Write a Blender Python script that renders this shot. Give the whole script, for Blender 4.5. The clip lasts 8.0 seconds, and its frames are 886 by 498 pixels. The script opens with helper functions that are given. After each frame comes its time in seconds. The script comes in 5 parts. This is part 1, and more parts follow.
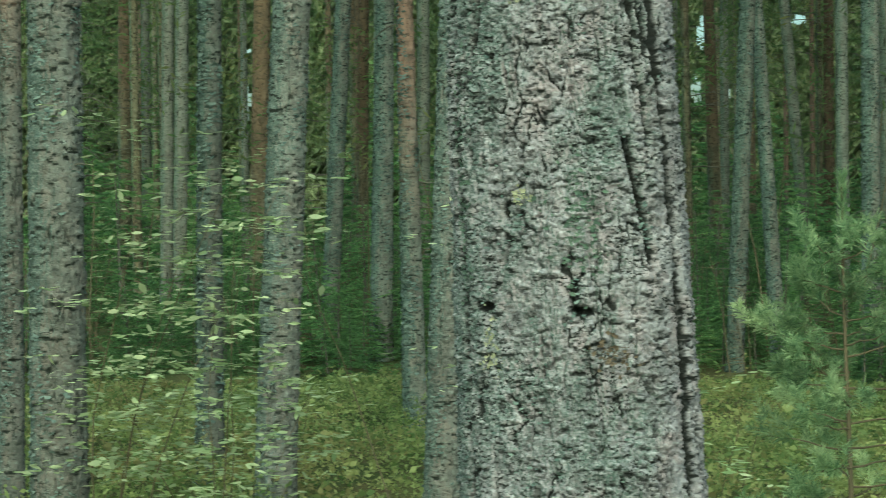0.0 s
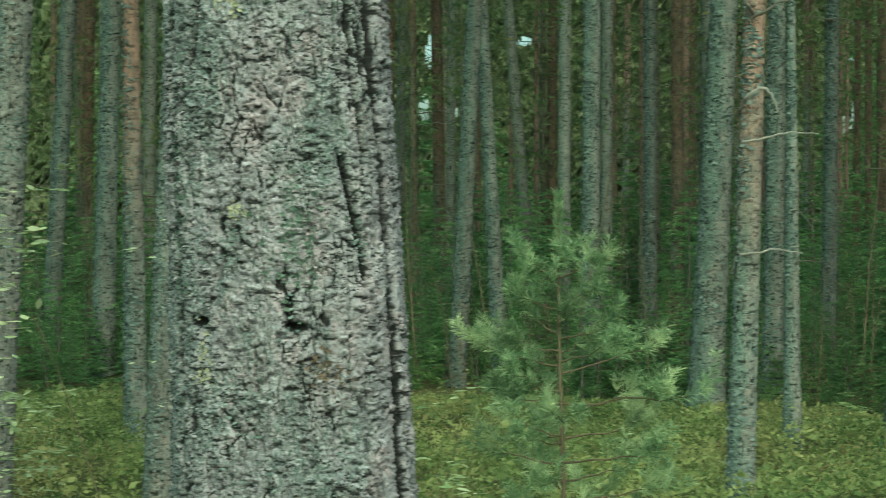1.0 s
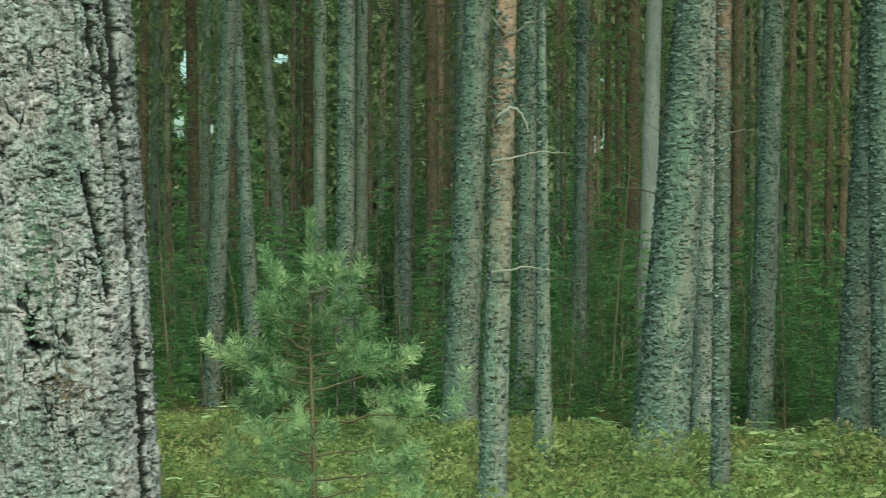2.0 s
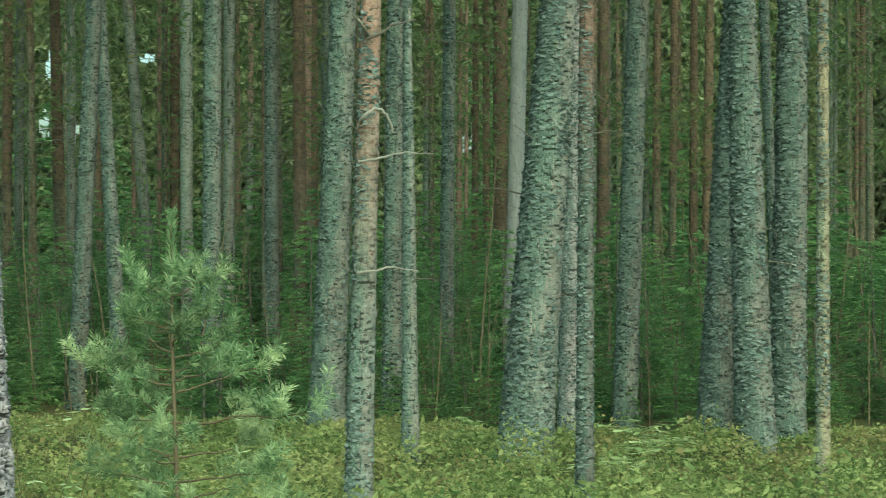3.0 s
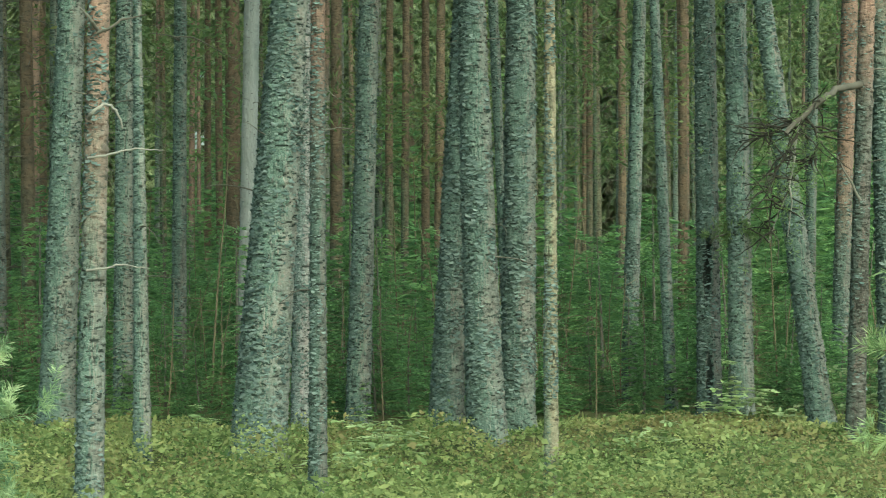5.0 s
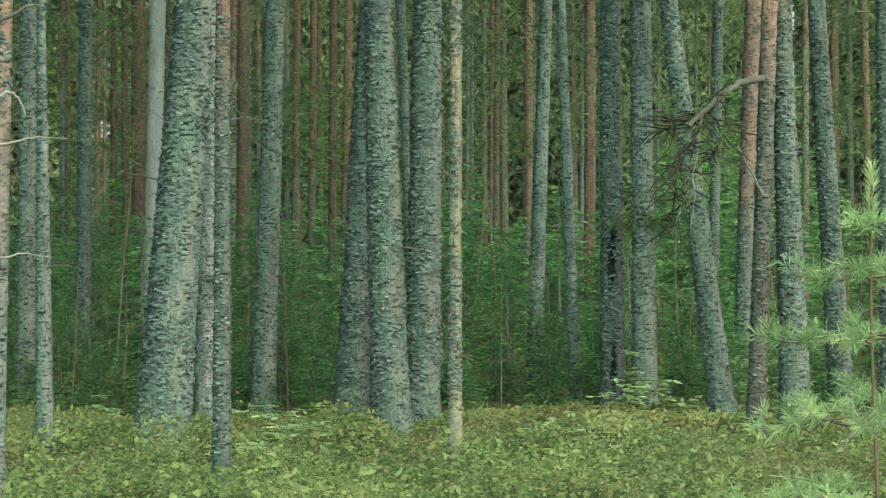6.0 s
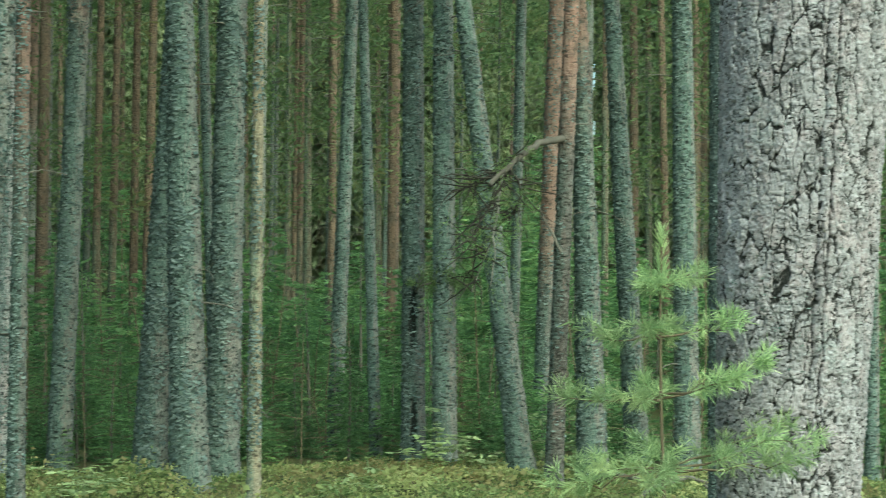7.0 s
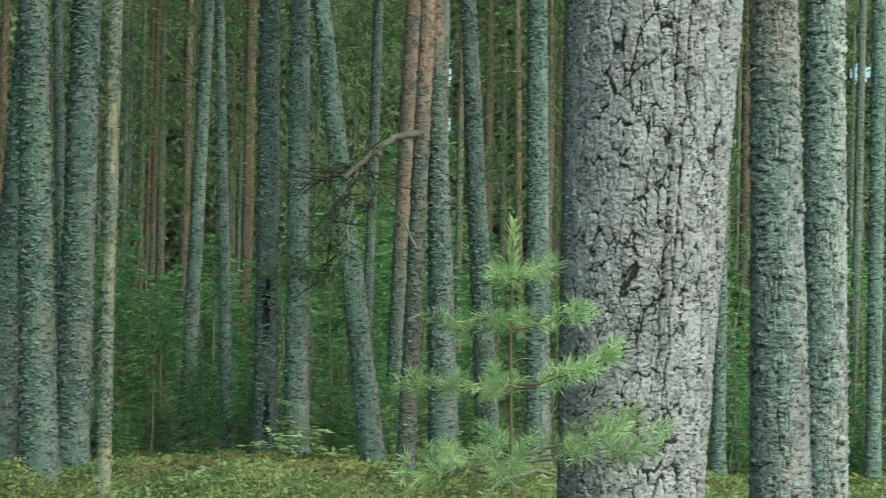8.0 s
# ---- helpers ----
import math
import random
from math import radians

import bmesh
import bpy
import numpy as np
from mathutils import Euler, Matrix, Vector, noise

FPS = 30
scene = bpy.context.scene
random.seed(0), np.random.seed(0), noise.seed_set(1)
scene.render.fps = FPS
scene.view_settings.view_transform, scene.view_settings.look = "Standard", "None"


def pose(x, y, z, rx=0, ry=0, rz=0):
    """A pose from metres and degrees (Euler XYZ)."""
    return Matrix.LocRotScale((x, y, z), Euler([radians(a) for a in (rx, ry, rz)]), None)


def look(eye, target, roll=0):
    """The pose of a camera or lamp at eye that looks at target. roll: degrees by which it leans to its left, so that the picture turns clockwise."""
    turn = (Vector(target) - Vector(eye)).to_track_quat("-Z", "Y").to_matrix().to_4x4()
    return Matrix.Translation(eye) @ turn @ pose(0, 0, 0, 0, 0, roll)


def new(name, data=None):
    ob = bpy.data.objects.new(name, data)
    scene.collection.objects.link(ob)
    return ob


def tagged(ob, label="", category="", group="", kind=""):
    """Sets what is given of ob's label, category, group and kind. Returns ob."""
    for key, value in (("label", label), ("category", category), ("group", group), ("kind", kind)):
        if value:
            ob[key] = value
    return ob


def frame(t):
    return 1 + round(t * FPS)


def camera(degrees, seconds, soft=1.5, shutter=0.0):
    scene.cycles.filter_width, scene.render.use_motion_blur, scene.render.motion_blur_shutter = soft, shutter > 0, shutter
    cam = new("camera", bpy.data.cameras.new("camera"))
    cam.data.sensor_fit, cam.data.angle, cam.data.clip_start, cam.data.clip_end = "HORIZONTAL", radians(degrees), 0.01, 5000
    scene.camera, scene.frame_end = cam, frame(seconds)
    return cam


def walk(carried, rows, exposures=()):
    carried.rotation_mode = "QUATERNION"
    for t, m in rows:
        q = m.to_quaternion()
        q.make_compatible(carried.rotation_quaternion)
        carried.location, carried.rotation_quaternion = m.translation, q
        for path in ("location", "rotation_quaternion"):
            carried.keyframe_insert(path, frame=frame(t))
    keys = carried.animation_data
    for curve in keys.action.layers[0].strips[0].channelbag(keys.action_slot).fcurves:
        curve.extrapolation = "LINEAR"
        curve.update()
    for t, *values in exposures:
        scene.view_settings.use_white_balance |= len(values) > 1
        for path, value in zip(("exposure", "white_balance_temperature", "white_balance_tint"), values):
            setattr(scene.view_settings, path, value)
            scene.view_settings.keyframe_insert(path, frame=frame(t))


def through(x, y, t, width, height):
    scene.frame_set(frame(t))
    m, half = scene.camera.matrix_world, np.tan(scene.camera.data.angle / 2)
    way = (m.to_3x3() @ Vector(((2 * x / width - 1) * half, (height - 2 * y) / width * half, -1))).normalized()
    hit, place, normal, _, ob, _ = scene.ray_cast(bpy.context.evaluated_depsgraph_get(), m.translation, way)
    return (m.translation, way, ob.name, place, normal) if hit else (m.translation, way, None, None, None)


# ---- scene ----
# ---------------------------------------------------------------- camera
cam = camera(25.25, 8.0, soft=1.0, shutter=0.25)
ROWS = [  # seconds, place, pitch, roll, yaw
    (0.0, -0.0838, 0.0702, 1.5999, -1.0366, -0.8436, 22.8163),
    (0.5, -0.0715, 0.0661, 1.5999, -0.9446, -0.1352, 19.1954),
    (1.0, -0.0557, 0.0540, 1.6007, -0.6502, -0.0210, 14.9339),
    (1.5, -0.0435, 0.0526, 1.6012, -0.4473, 0.0684, 11.1896),
    (2.0, -0.0341, 0.0430, 1.6015, -0.1392, 0.0088, 7.9005),
    (2.2, -0.0307, 0.0376, 1.6018, -0.0733, -0.1880, 7.0168),
    (3.3, -0.0016, 0.0162, 1.6009, -0.1133, -0.2334, 3.0293),
    (3.5, -0.0011, 0.0080, 1.6003, -0.0159, -0.3883, 2.2470),
    (4.0, 0.0021, -0.0016, 1.6018, 0.0757, -0.3718, 0.3073),
    (4.5, 0.0001, 0.0000, 1.6000, -0.1157, -0.3768, -1.8251),
    (4.7, 0.0007, 0.0008, 1.6014, -0.1615, -0.3871, -2.6297),
    (5.8, 0.0202, -0.0237, 1.6050, -0.5827, -0.2242, -5.5346),
    (6.0, 0.0219, -0.0314, 1.5987, -0.5408, -0.1155, -6.2236),
    (6.5, 0.0273, -0.0405, 1.6029, 0.3293, 0.4373, -8.4212),
    (6.7, 0.0274, -0.0476, 1.6081, 0.7359, 0.4743, -9.5687),
    (7.0, 0.0328, -0.0700, 1.6063, 1.0703, 0.3868, -11.8960),
    (7.2, 0.0294, -0.0781, 1.6026, 1.2115, 0.4037, -12.8912),
    (7.5, 0.0287, -0.0888, 1.6009, 0.7369, 0.8052, -13.5319),
    (8.0, 0.0236, -0.1165, 1.5966, 0.9724, 0.9676, -16.1142),
]
STOPS = [(0.0, 0.90, 6130, -30), (0.5, 0.86, 6140, -32), (1.0, 0.88, 6180, -32), (2.0, 1.05, 6280, -33), (3.5, 1.33, 6240, -27), (4.5, 1.37, 6170, -25), (6.0, 1.38, 6060, -20), (7.0, 1.24, 5870, -22), (7.5, 1.21, 5790, -21), (8.0, 1.00, 5720, -21)]
walk(cam, [(t, pose(x, y, z, 90 + p, 0, w) @ pose(0, 0, 0, 0, 0, r)) for t, x, y, z, p, r, w in ROWS],
     exposures=STOPS)

# ---------------------------------------------------------------- sky and sun
SUN_FROM = Vector((0.24, -0.84, 0.78)).normalized()  # towards the veiled sun, over the clearing
world = bpy.data.worlds.new("overcast_sky")
scene.world = world
world.use_nodes = True
wn = world.node_tree.nodes
sky = wn.new("ShaderNodeTexSky")
sky.sky_type, sky.sun_disc = "NISHITA", False
sky.sun_elevation = math.asin(SUN_FROM.z)
sky.sun_rotation = math.atan2(SUN_FROM.x, SUN_FROM.y)
sky.air_density, sky.dust_density, sky.ozone_density = 1.0, 5.0, 1.0
world.node_tree.links.new(sky.outputs[0], wn["Background"].inputs[0])
wn["Background"].inputs[1].default_value = 0.15
sun = new("sun", bpy.data.lights.new("sun", "SUN"))
sun.data.energy, sun.data.angle, sun.data.color = 0.95, radians(104), (1.0, 0.98, 0.95)
sun.matrix_world = look(SUN_FROM * 40, (0, 0, 0))


# ---------------------------------------------------------------- materials
class Nodes:
    """A small builder for node materials."""

    def __init__(self, name):
        self.mat = bpy.data.materials.new(name)
        self.mat.use_nodes = True
        self.tree = self.mat.node_tree
        self.bsdf = self.tree.nodes["Principled BSDF"]
        self.coord = self.tree.nodes.new("ShaderNodeTexCoord")

    def put(self, socket, value):
        if isinstance(value, bpy.types.NodeSocket):
            self.tree.links.new(value, socket)
        else:
            socket.default_value = value

    def mapped(self, scale, space="Object", shift=(0, 0, 0)):
        m = self.tree.nodes.new("ShaderNodeMapping")
        m.inputs["Location"].default_value = shift
        m.inputs["Scale"].default_value = scale
        self.put(m.inputs["Vector"], self.coord.outputs[space])
        return m.outputs[0]

    def noise(self, scale, detail=3.0, stretch=(1, 1, 1), rough=0.6, space="Object", shift=(0, 0, 0)):
        n = self.tree.nodes.new("ShaderNodeTexNoise")
        n.inputs["Scale"].default_value, n.inputs["Detail"].default_value = scale, detail
        n.inputs["Roughness"].default_value = rough
        self.put(n.inputs["Vector"], self.mapped(stretch, space, shift))
        return n.outputs[0]

    def ramp(self, value, low, high, a=0.0, b=1.0):
        n = self.tree.nodes.new("ShaderNodeMapRange")
        n.interpolation_type = "SMOOTHSTEP"
        self.put(n.inputs[0], value)
        n.inputs[1].default_value, n.inputs[2].default_value = low, high
        n.inputs[3].default_value, n.inputs[4].default_value = a, b
        return n.outputs[0]

    def math(self, op, a, b):
        n = self.tree.nodes.new("ShaderNodeMath")
        n.operation = op
        self.put(n.inputs[0], a), self.put(n.inputs[1], b)
        return n.outputs[0]

    def mix(self, factor, a, b, mode="MIX"):
        n = self.tree.nodes.new("ShaderNodeMix")
        n.data_type, n.blend_type = "RGBA", mode
        self.put(n.inputs[0], factor)
        self.put(n.inputs[6], (*a, 1) if isinstance(a, tuple) else a)
        self.put(n.inputs[7], (*b, 1) if isinstance(b, tuple) else b)
        return n.outputs[2]

    def attribute(self, name, kind="GEOMETRY"):
        n = self.tree.nodes.new("ShaderNodeAttribute")
        n.attribute_name, n.attribute_type = name, kind
        return n.outputs["Fac"]

    def random(self):
        return self.tree.nodes.new("ShaderNodeObjectInfo").outputs["Random"]

    def island(self):
        return self.tree.nodes.new("ShaderNodeNewGeometry").outputs["Random Per Island"]

    def axis(self, source, which):
        n = self.tree.nodes.new("ShaderNodeSeparateXYZ")
        self.put(n.inputs[0], source)
        return n.outputs[which]

    def bump(self, height, strength, distance):
        n = self.tree.nodes.new("ShaderNodeBump")
        n.inputs["Strength"].default_value, n.inputs["Distance"].default_value = strength, distance
        self.put(n.inputs["Height"], height)
        self.put(self.bsdf.inputs["Normal"], n.outputs[0])

    def done(self, color, rough=0.9):
        self.put(self.bsdf.inputs["Base Color"], color)
        self.put(self.bsdf.inputs["Roughness"], rough)
        self.bsdf.inputs["Specular IOR Level"].default_value = 0.2
        return self.mat

    def leafy(self, color, through=0.35, rough=0.55):
        """A thin leaf: part of the light goes through it."""
        self.done(color, rough)
        t = self.tree.nodes.new("ShaderNodeBsdfTranslucent")
        self.put(t.inputs[0], color)
        m = self.tree.nodes.new("ShaderNodeMixShader")
        m.inputs[0].default_value = through
        self.tree.links.new(self.bsdf.outputs[0], m.inputs[1])
        self.tree.links.new(t.outputs[0], m.inputs[2])
        self.tree.links.new(m.outputs[0], self.tree.nodes["Material Output"].inputs[0])
        return self.mat


def bark_material(name, inner, plate, pink, lichen, pale, much, fine=1.0, lee=-0.30, tick=0.0, calm=1.0, flecks=0.85, rugged=1.0, chip=1.0, spread=0.585, upper=((0.20, 0.112, 0.086), (0.34, 0.215, 0.165))):
    """inner: bark laid bare in cracks, also the shade painted below flakes, lips and ledges; plate, pink: weathered
    plates; lichen, pale: what grows and flakes on them.
    much: how much lichen; fine: scale of the flakes; lee: how far lichen keeps to the side away from the clearing,
    which also paints the lit side paler.
    tick: more of the dark spots; calm: how strongly plates are mottled; flecks: how strong the shade painted below
    lifted flakes is; rugged: depth of the finest relief; chip, spread: how small and how scarce the lifted flakes are;
    upper: the thin bark high on the trunk."""
    n = Nodes(name)
    relief = n.attribute("relief")
    hue = n.attribute("plate")
    normal = n.tree.nodes.new("ShaderNodeNewGeometry").outputs["Normal"]
    # less lichen towards +x, which also puts the lit side into the colour
    side = n.math("MULTIPLY", n.axis(normal, 0), lee)
    body = n.mix(n.ramp(hue, 0.35, 0.95), plate, pink)
    worn = n.mix(0.72, plate, inner)
    streak = n.noise(9 * fine, 4, (1, 1, 0.25))
    body = n.mix(n.ramp(streak, 0.42, 0.72, 0.0, 0.5), body, pale)
    mottle = n.noise(21 * fine, 6, (1, 1, 0.8), 0.72)
    body = n.mix(n.ramp(mottle, 0.36, 0.60, 0.85 * calm, 0.0), body, worn)
    patch = n.math("ADD", n.noise(5 * fine, 6, (1, 1, 0.6), 0.68), side)
    grain = n.noise(48 * fine, 1.8, (1, 1, 2.3), 0.5)
    speck = n.noise(150 * fine, 2, (1, 1, 1.8))
    cover = n.ramp(n.math("ADD", patch, n.math("MULTIPLY", grain, 0.3)), 0.70 - much, 0.90 - much)
    moss = n.mix(n.ramp(speck, 0.35, 0.7), lichen, n.mix(0.5, lichen, pale))
    moss = n.mix(n.ramp(mottle, 0.38, 0.56, 0.6, 0.0), moss, n.mix(0.5, lichen, inner))
    body = n.mix(n.math("MULTIPLY", cover, 0.9), body, moss)
    # flakes fallen to brown inner bark, painted shade of small ones, fresh pale ones
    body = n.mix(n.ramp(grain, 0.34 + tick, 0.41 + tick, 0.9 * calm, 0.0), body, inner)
    fresh = n.math("ADD", n.math("MULTIPLY", grain, 0.7), n.math("MULTIPLY", speck, 0.3))
    body = n.mix(n.ramp(fresh, 0.575, 0.64, 0.0, 0.65 * calm), body, pale)
    # lifted flakes, wider than tall, with shade painted dark along their lower edges
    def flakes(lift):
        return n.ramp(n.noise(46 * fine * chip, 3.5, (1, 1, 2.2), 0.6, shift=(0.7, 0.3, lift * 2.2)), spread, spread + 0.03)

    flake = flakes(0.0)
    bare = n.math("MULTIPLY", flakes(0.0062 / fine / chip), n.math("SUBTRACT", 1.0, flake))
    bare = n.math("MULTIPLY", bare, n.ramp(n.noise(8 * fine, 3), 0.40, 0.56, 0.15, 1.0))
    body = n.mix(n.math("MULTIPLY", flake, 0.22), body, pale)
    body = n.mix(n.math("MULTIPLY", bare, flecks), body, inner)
    # inner bark in cracks, plus the shade painted under lips, sheets and ledges
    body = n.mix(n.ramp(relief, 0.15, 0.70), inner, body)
    # upper trunk: thin orange bark from a height of its own
    z = n.axis(n.coord.outputs["Object"], 2)
    above = n.math("SUBTRACT", n.math("ADD", z, n.math("MULTIPLY", n.noise(3.0, 3), 1.4)), n.attribute("red_from", "OBJECT"))
    orange = n.mix(n.noise(9, 4, (1, 1, 0.4)), *upper)
    orange = n.mix(n.ramp(mottle, 0.36, 0.58, 0.75, 0.0), orange, (0.085, 0.072, 0.055))
    orange = n.mix(n.ramp(grain, 0.34, 0.41, 0.7, 0.0), orange, inner)
    body = n.mix(n.ramp(above, 0.3, 1.8, 0.0, 0.85), body, orange)
    tone = n.ramp(n.random(), 0.0, 1.0, 0.74, 1.18)
    crisp = n.ramp(grain, 0.40, 0.50)
    height = n.math("ADD", n.math("MULTIPLY", flake, 0.9), n.math("ADD", n.math("MULTIPLY", crisp, 0.5), n.math("MULTIPLY", mottle, 0.45)))
    n.bump(n.math("ADD", height, n.math("MULTIPLY", speck, 0.45)), 0.9 * calm, 0.0050 * rugged / fine)
    return n.done(n.mix(1.0, body, n.tree_grey(tone), "MULTIPLY"), 0.92)


def tree_grey(self, value):
    c = self.tree.nodes.new("ShaderNodeCombineColor")
    for k in range(3):
        self.put(c.inputs[k], value)
    return c.outputs[0]


Nodes.tree_grey = tree_grey

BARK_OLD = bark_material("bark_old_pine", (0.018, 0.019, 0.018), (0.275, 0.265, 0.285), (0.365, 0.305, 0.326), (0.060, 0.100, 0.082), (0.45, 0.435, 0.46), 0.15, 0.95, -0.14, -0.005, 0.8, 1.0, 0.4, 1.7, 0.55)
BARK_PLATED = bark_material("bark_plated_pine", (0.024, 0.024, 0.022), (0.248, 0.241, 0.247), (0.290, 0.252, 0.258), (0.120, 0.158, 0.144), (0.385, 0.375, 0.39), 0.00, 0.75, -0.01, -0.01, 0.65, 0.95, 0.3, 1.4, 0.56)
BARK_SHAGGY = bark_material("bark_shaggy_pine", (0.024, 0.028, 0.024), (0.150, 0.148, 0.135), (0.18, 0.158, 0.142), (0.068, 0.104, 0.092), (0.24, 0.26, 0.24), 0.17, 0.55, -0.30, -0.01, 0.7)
# lighter copy of the shaggy bark, with brighter light put into its colour
BARK_BRIGHT = bark_material("bark_sunlit_pine", (0.030, 0.036, 0.032), (0.25, 0.243, 0.238), (0.29, 0.25, 0.243), (0.09, 0.132, 0.122), (0.37, 0.385, 0.37), 0.14, 0.55, -0.36, 0.0, 0.8)
BARK_DARK = bark_material("bark_dark_pine", (0.022, 0.022, 0.018), (0.085, 0.078, 0.068), (0.10, 0.082, 0.072), (0.055, 0.075, 0.062), (0.14, 0.15, 0.135), 0.05, 0.45)
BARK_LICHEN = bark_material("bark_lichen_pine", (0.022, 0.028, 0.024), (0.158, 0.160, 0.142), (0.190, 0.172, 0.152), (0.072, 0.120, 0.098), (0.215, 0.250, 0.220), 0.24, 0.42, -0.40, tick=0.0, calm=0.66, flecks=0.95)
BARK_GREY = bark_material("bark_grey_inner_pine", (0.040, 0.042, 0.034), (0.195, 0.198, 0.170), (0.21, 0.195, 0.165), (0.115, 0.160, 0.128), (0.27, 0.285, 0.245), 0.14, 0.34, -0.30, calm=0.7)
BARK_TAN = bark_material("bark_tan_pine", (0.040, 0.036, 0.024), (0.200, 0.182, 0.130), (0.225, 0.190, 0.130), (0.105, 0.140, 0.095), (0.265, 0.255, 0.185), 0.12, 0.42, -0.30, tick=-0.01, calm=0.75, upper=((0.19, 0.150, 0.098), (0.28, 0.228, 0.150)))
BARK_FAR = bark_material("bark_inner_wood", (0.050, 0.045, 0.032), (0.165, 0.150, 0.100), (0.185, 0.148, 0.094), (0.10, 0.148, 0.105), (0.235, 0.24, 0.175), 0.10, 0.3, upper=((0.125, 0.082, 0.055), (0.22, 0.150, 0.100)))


def pale_bark():
    n = Nodes("bark_pale_smooth")
    c = n.mix(n.noise(6, 4, (1, 1, 0.3)), (0.20, 0.21, 0.205), (0.28, 0.28, 0.27))
    c = n.mix(n.ramp(n.noise(26, 2, (1, 1, 1.6)), 0.66, 0.70), c, (0.07, 0.065, 0.06))
    c = n.mix(n.ramp(n.noise(5, 5, (1, 1, 0.5)), 0.5, 0.7, 0, 0.6), c, (0.13, 0.15, 0.135))
    n.bump(n.noise(50, 3, (1, 1, 2)), 0.4, 0.005)
    return n.done(c, 0.85)


BARK_PALE = pale_bark()


def twig_material(name, a, b):
    n = Nodes(name)
    n.bump(n.noise(120, 3), 0.4, 0.003)
    return n.done(n.mix(n.noise(8, 4), a, b), 0.9)


TWIG_DEAD = twig_material("dead_twig", (0.055, 0.048, 0.038), (0.19, 0.18, 0.15))
TWIG_DARK = twig_material("dark_dead_wood", (0.012, 0.011, 0.008), (0.060, 0.054, 0.042))
TWIG_PALE = twig_material("pale_dead_wood", (0.16, 0.15, 0.125), (0.30, 0.29, 0.26))
TWIG_BROWN = twig_material("young_bark", (0.065, 0.055, 0.034), (0.135, 0.108, 0.068))
TWIG_BRUSH = twig_material("bare_brush_bark", (0.075, 0.062, 0.040), (0.20, 0.165, 0.105))
TWIG_BOUGH = twig_material("weathered_bough", (0.025, 0.022, 0.017), (0.15, 0.135, 0.11))


def foliage_material(name, dark, light, tip, through=0.35, patch=1.2):
    n = Nodes(name)
    c = n.mix(n.island(), dark, light)
    c = n.mix(n.ramp(n.noise(patch, 3), 0.48, 0.68), c, tip)
    c = n.mix(1.0, c, n.tree_grey(n.ramp(n.random(), 0, 1, 0.8, 1.2)), "MULTIPLY")
    return n.leafy(c, through)


NEEDLES_YOUNG = foliage_material("needles_young_pine", (0.20, 0.30, 0.14), (0.41, 0.51, 0.25), (0.48, 0.56, 0.27), 0.5, 6.0)
NEEDLES_SAP = foliage_material("needles_shaded_pine", (0.085, 0.150, 0.080), (0.30, 0.40, 0.21), (0.46, 0.54, 0.31), 0.5, 7.0)
NEEDLES_SPRUCE = foliage_material("needles_young_spruce", (0.064, 0.128, 0.056), (0.19, 0.315, 0.125), (0.24, 0.36, 0.135), 0.45, 1.4)
NEEDLES_CROWN = foliage_material("needles_crown", (0.095, 0.155, 0.065), (0.18, 0.24, 0.09), (0.20, 0.20, 0.08), 0.5, 0.5)
LEAF_ROWAN = foliage_material("leaf_rowan", (0.22, 0.30, 0.14), (0.52, 0.57, 0.36), (0.52, 0.56, 0.34), 0.4, 2.0)


def berry_material():
    n = Nodes("leaf_bilberry")
    c = n.mix(n.island(), (0.080, 0.130, 0.042), (0.30, 0.355, 0.140))
    c = n.mix(n.ramp(n.noise(0.8, 3), 0.46, 0.66), c, (0.39, 0.405, 0.170))
    dry = n.math("ADD", n.noise(0.55, 3, shift=(3.1, 7.7, 0)), n.math("MULTIPLY", n.island(), 0.16))
    c = n.mix(n.ramp(dry, 0.62, 0.72, 0.0, 0.7), c, (0.24, 0.185, 0.09))
    return n.leafy(c, 0.45)


LEAF_BERRY = berry_material()
LEAF_PALE = foliage_material("leaf_pale", (0.28, 0.38, 0.16), (0.42, 0.48, 0.26), (0.36, 0.42, 0.20), 0.4, 1.0)


def ground_material():
    n = Nodes("forest_floor_moss")
    c = n.mix(n.ramp(n.noise(0.7, 4), 0.4, 0.65), (0.055, 0.072, 0.022), (0.105, 0.10, 0.04))
    c = n.mix(n.ramp(n.noise(3.5, 4), 0.5, 0.7), c, (0.10, 0.07, 0.04))
    c = n.mix(n.ramp(n.noise(45, 3), 0.45, 0.7, 0, 0.6), c, (0.05, 0.065, 0.02))
    n.bump(n.noise(30, 4), 0.7, 0.04)
    return n.done(c, 0.95)


GROUND = ground_material()


def lichen_material():
    n = Nodes("lichen_flakes")
    c = n.mix(n.island(), (0.06, 0.088, 0.080), (0.15, 0.185, 0.168))
    n.bump(n.noise(150, 2), 0.3, 0.002)
    return n.done(c, 0.95)


LICHEN = lichen_material()


def distance_material():
    n = Nodes("distant_woods")
    c = n.mix(n.ramp(n.noise(0.9, 6, (1, 1, 0.5)), 0.4, 0.65), (0.10, 0.13, 0.065), (0.19, 0.22, 0.11))
    trunk = n.ramp(n.noise(2.2, 2, (1, 1, 0.02)), 0.60, 0.68, 0.0, 0.6)
    c = n.mix(trunk, c, (0.10, 0.075, 0.05))
    n.bump(n.noise(2.5, 5), 1.0, 0.8)
    return n.done(c, 1.0)


DISTANCE = distance_material()


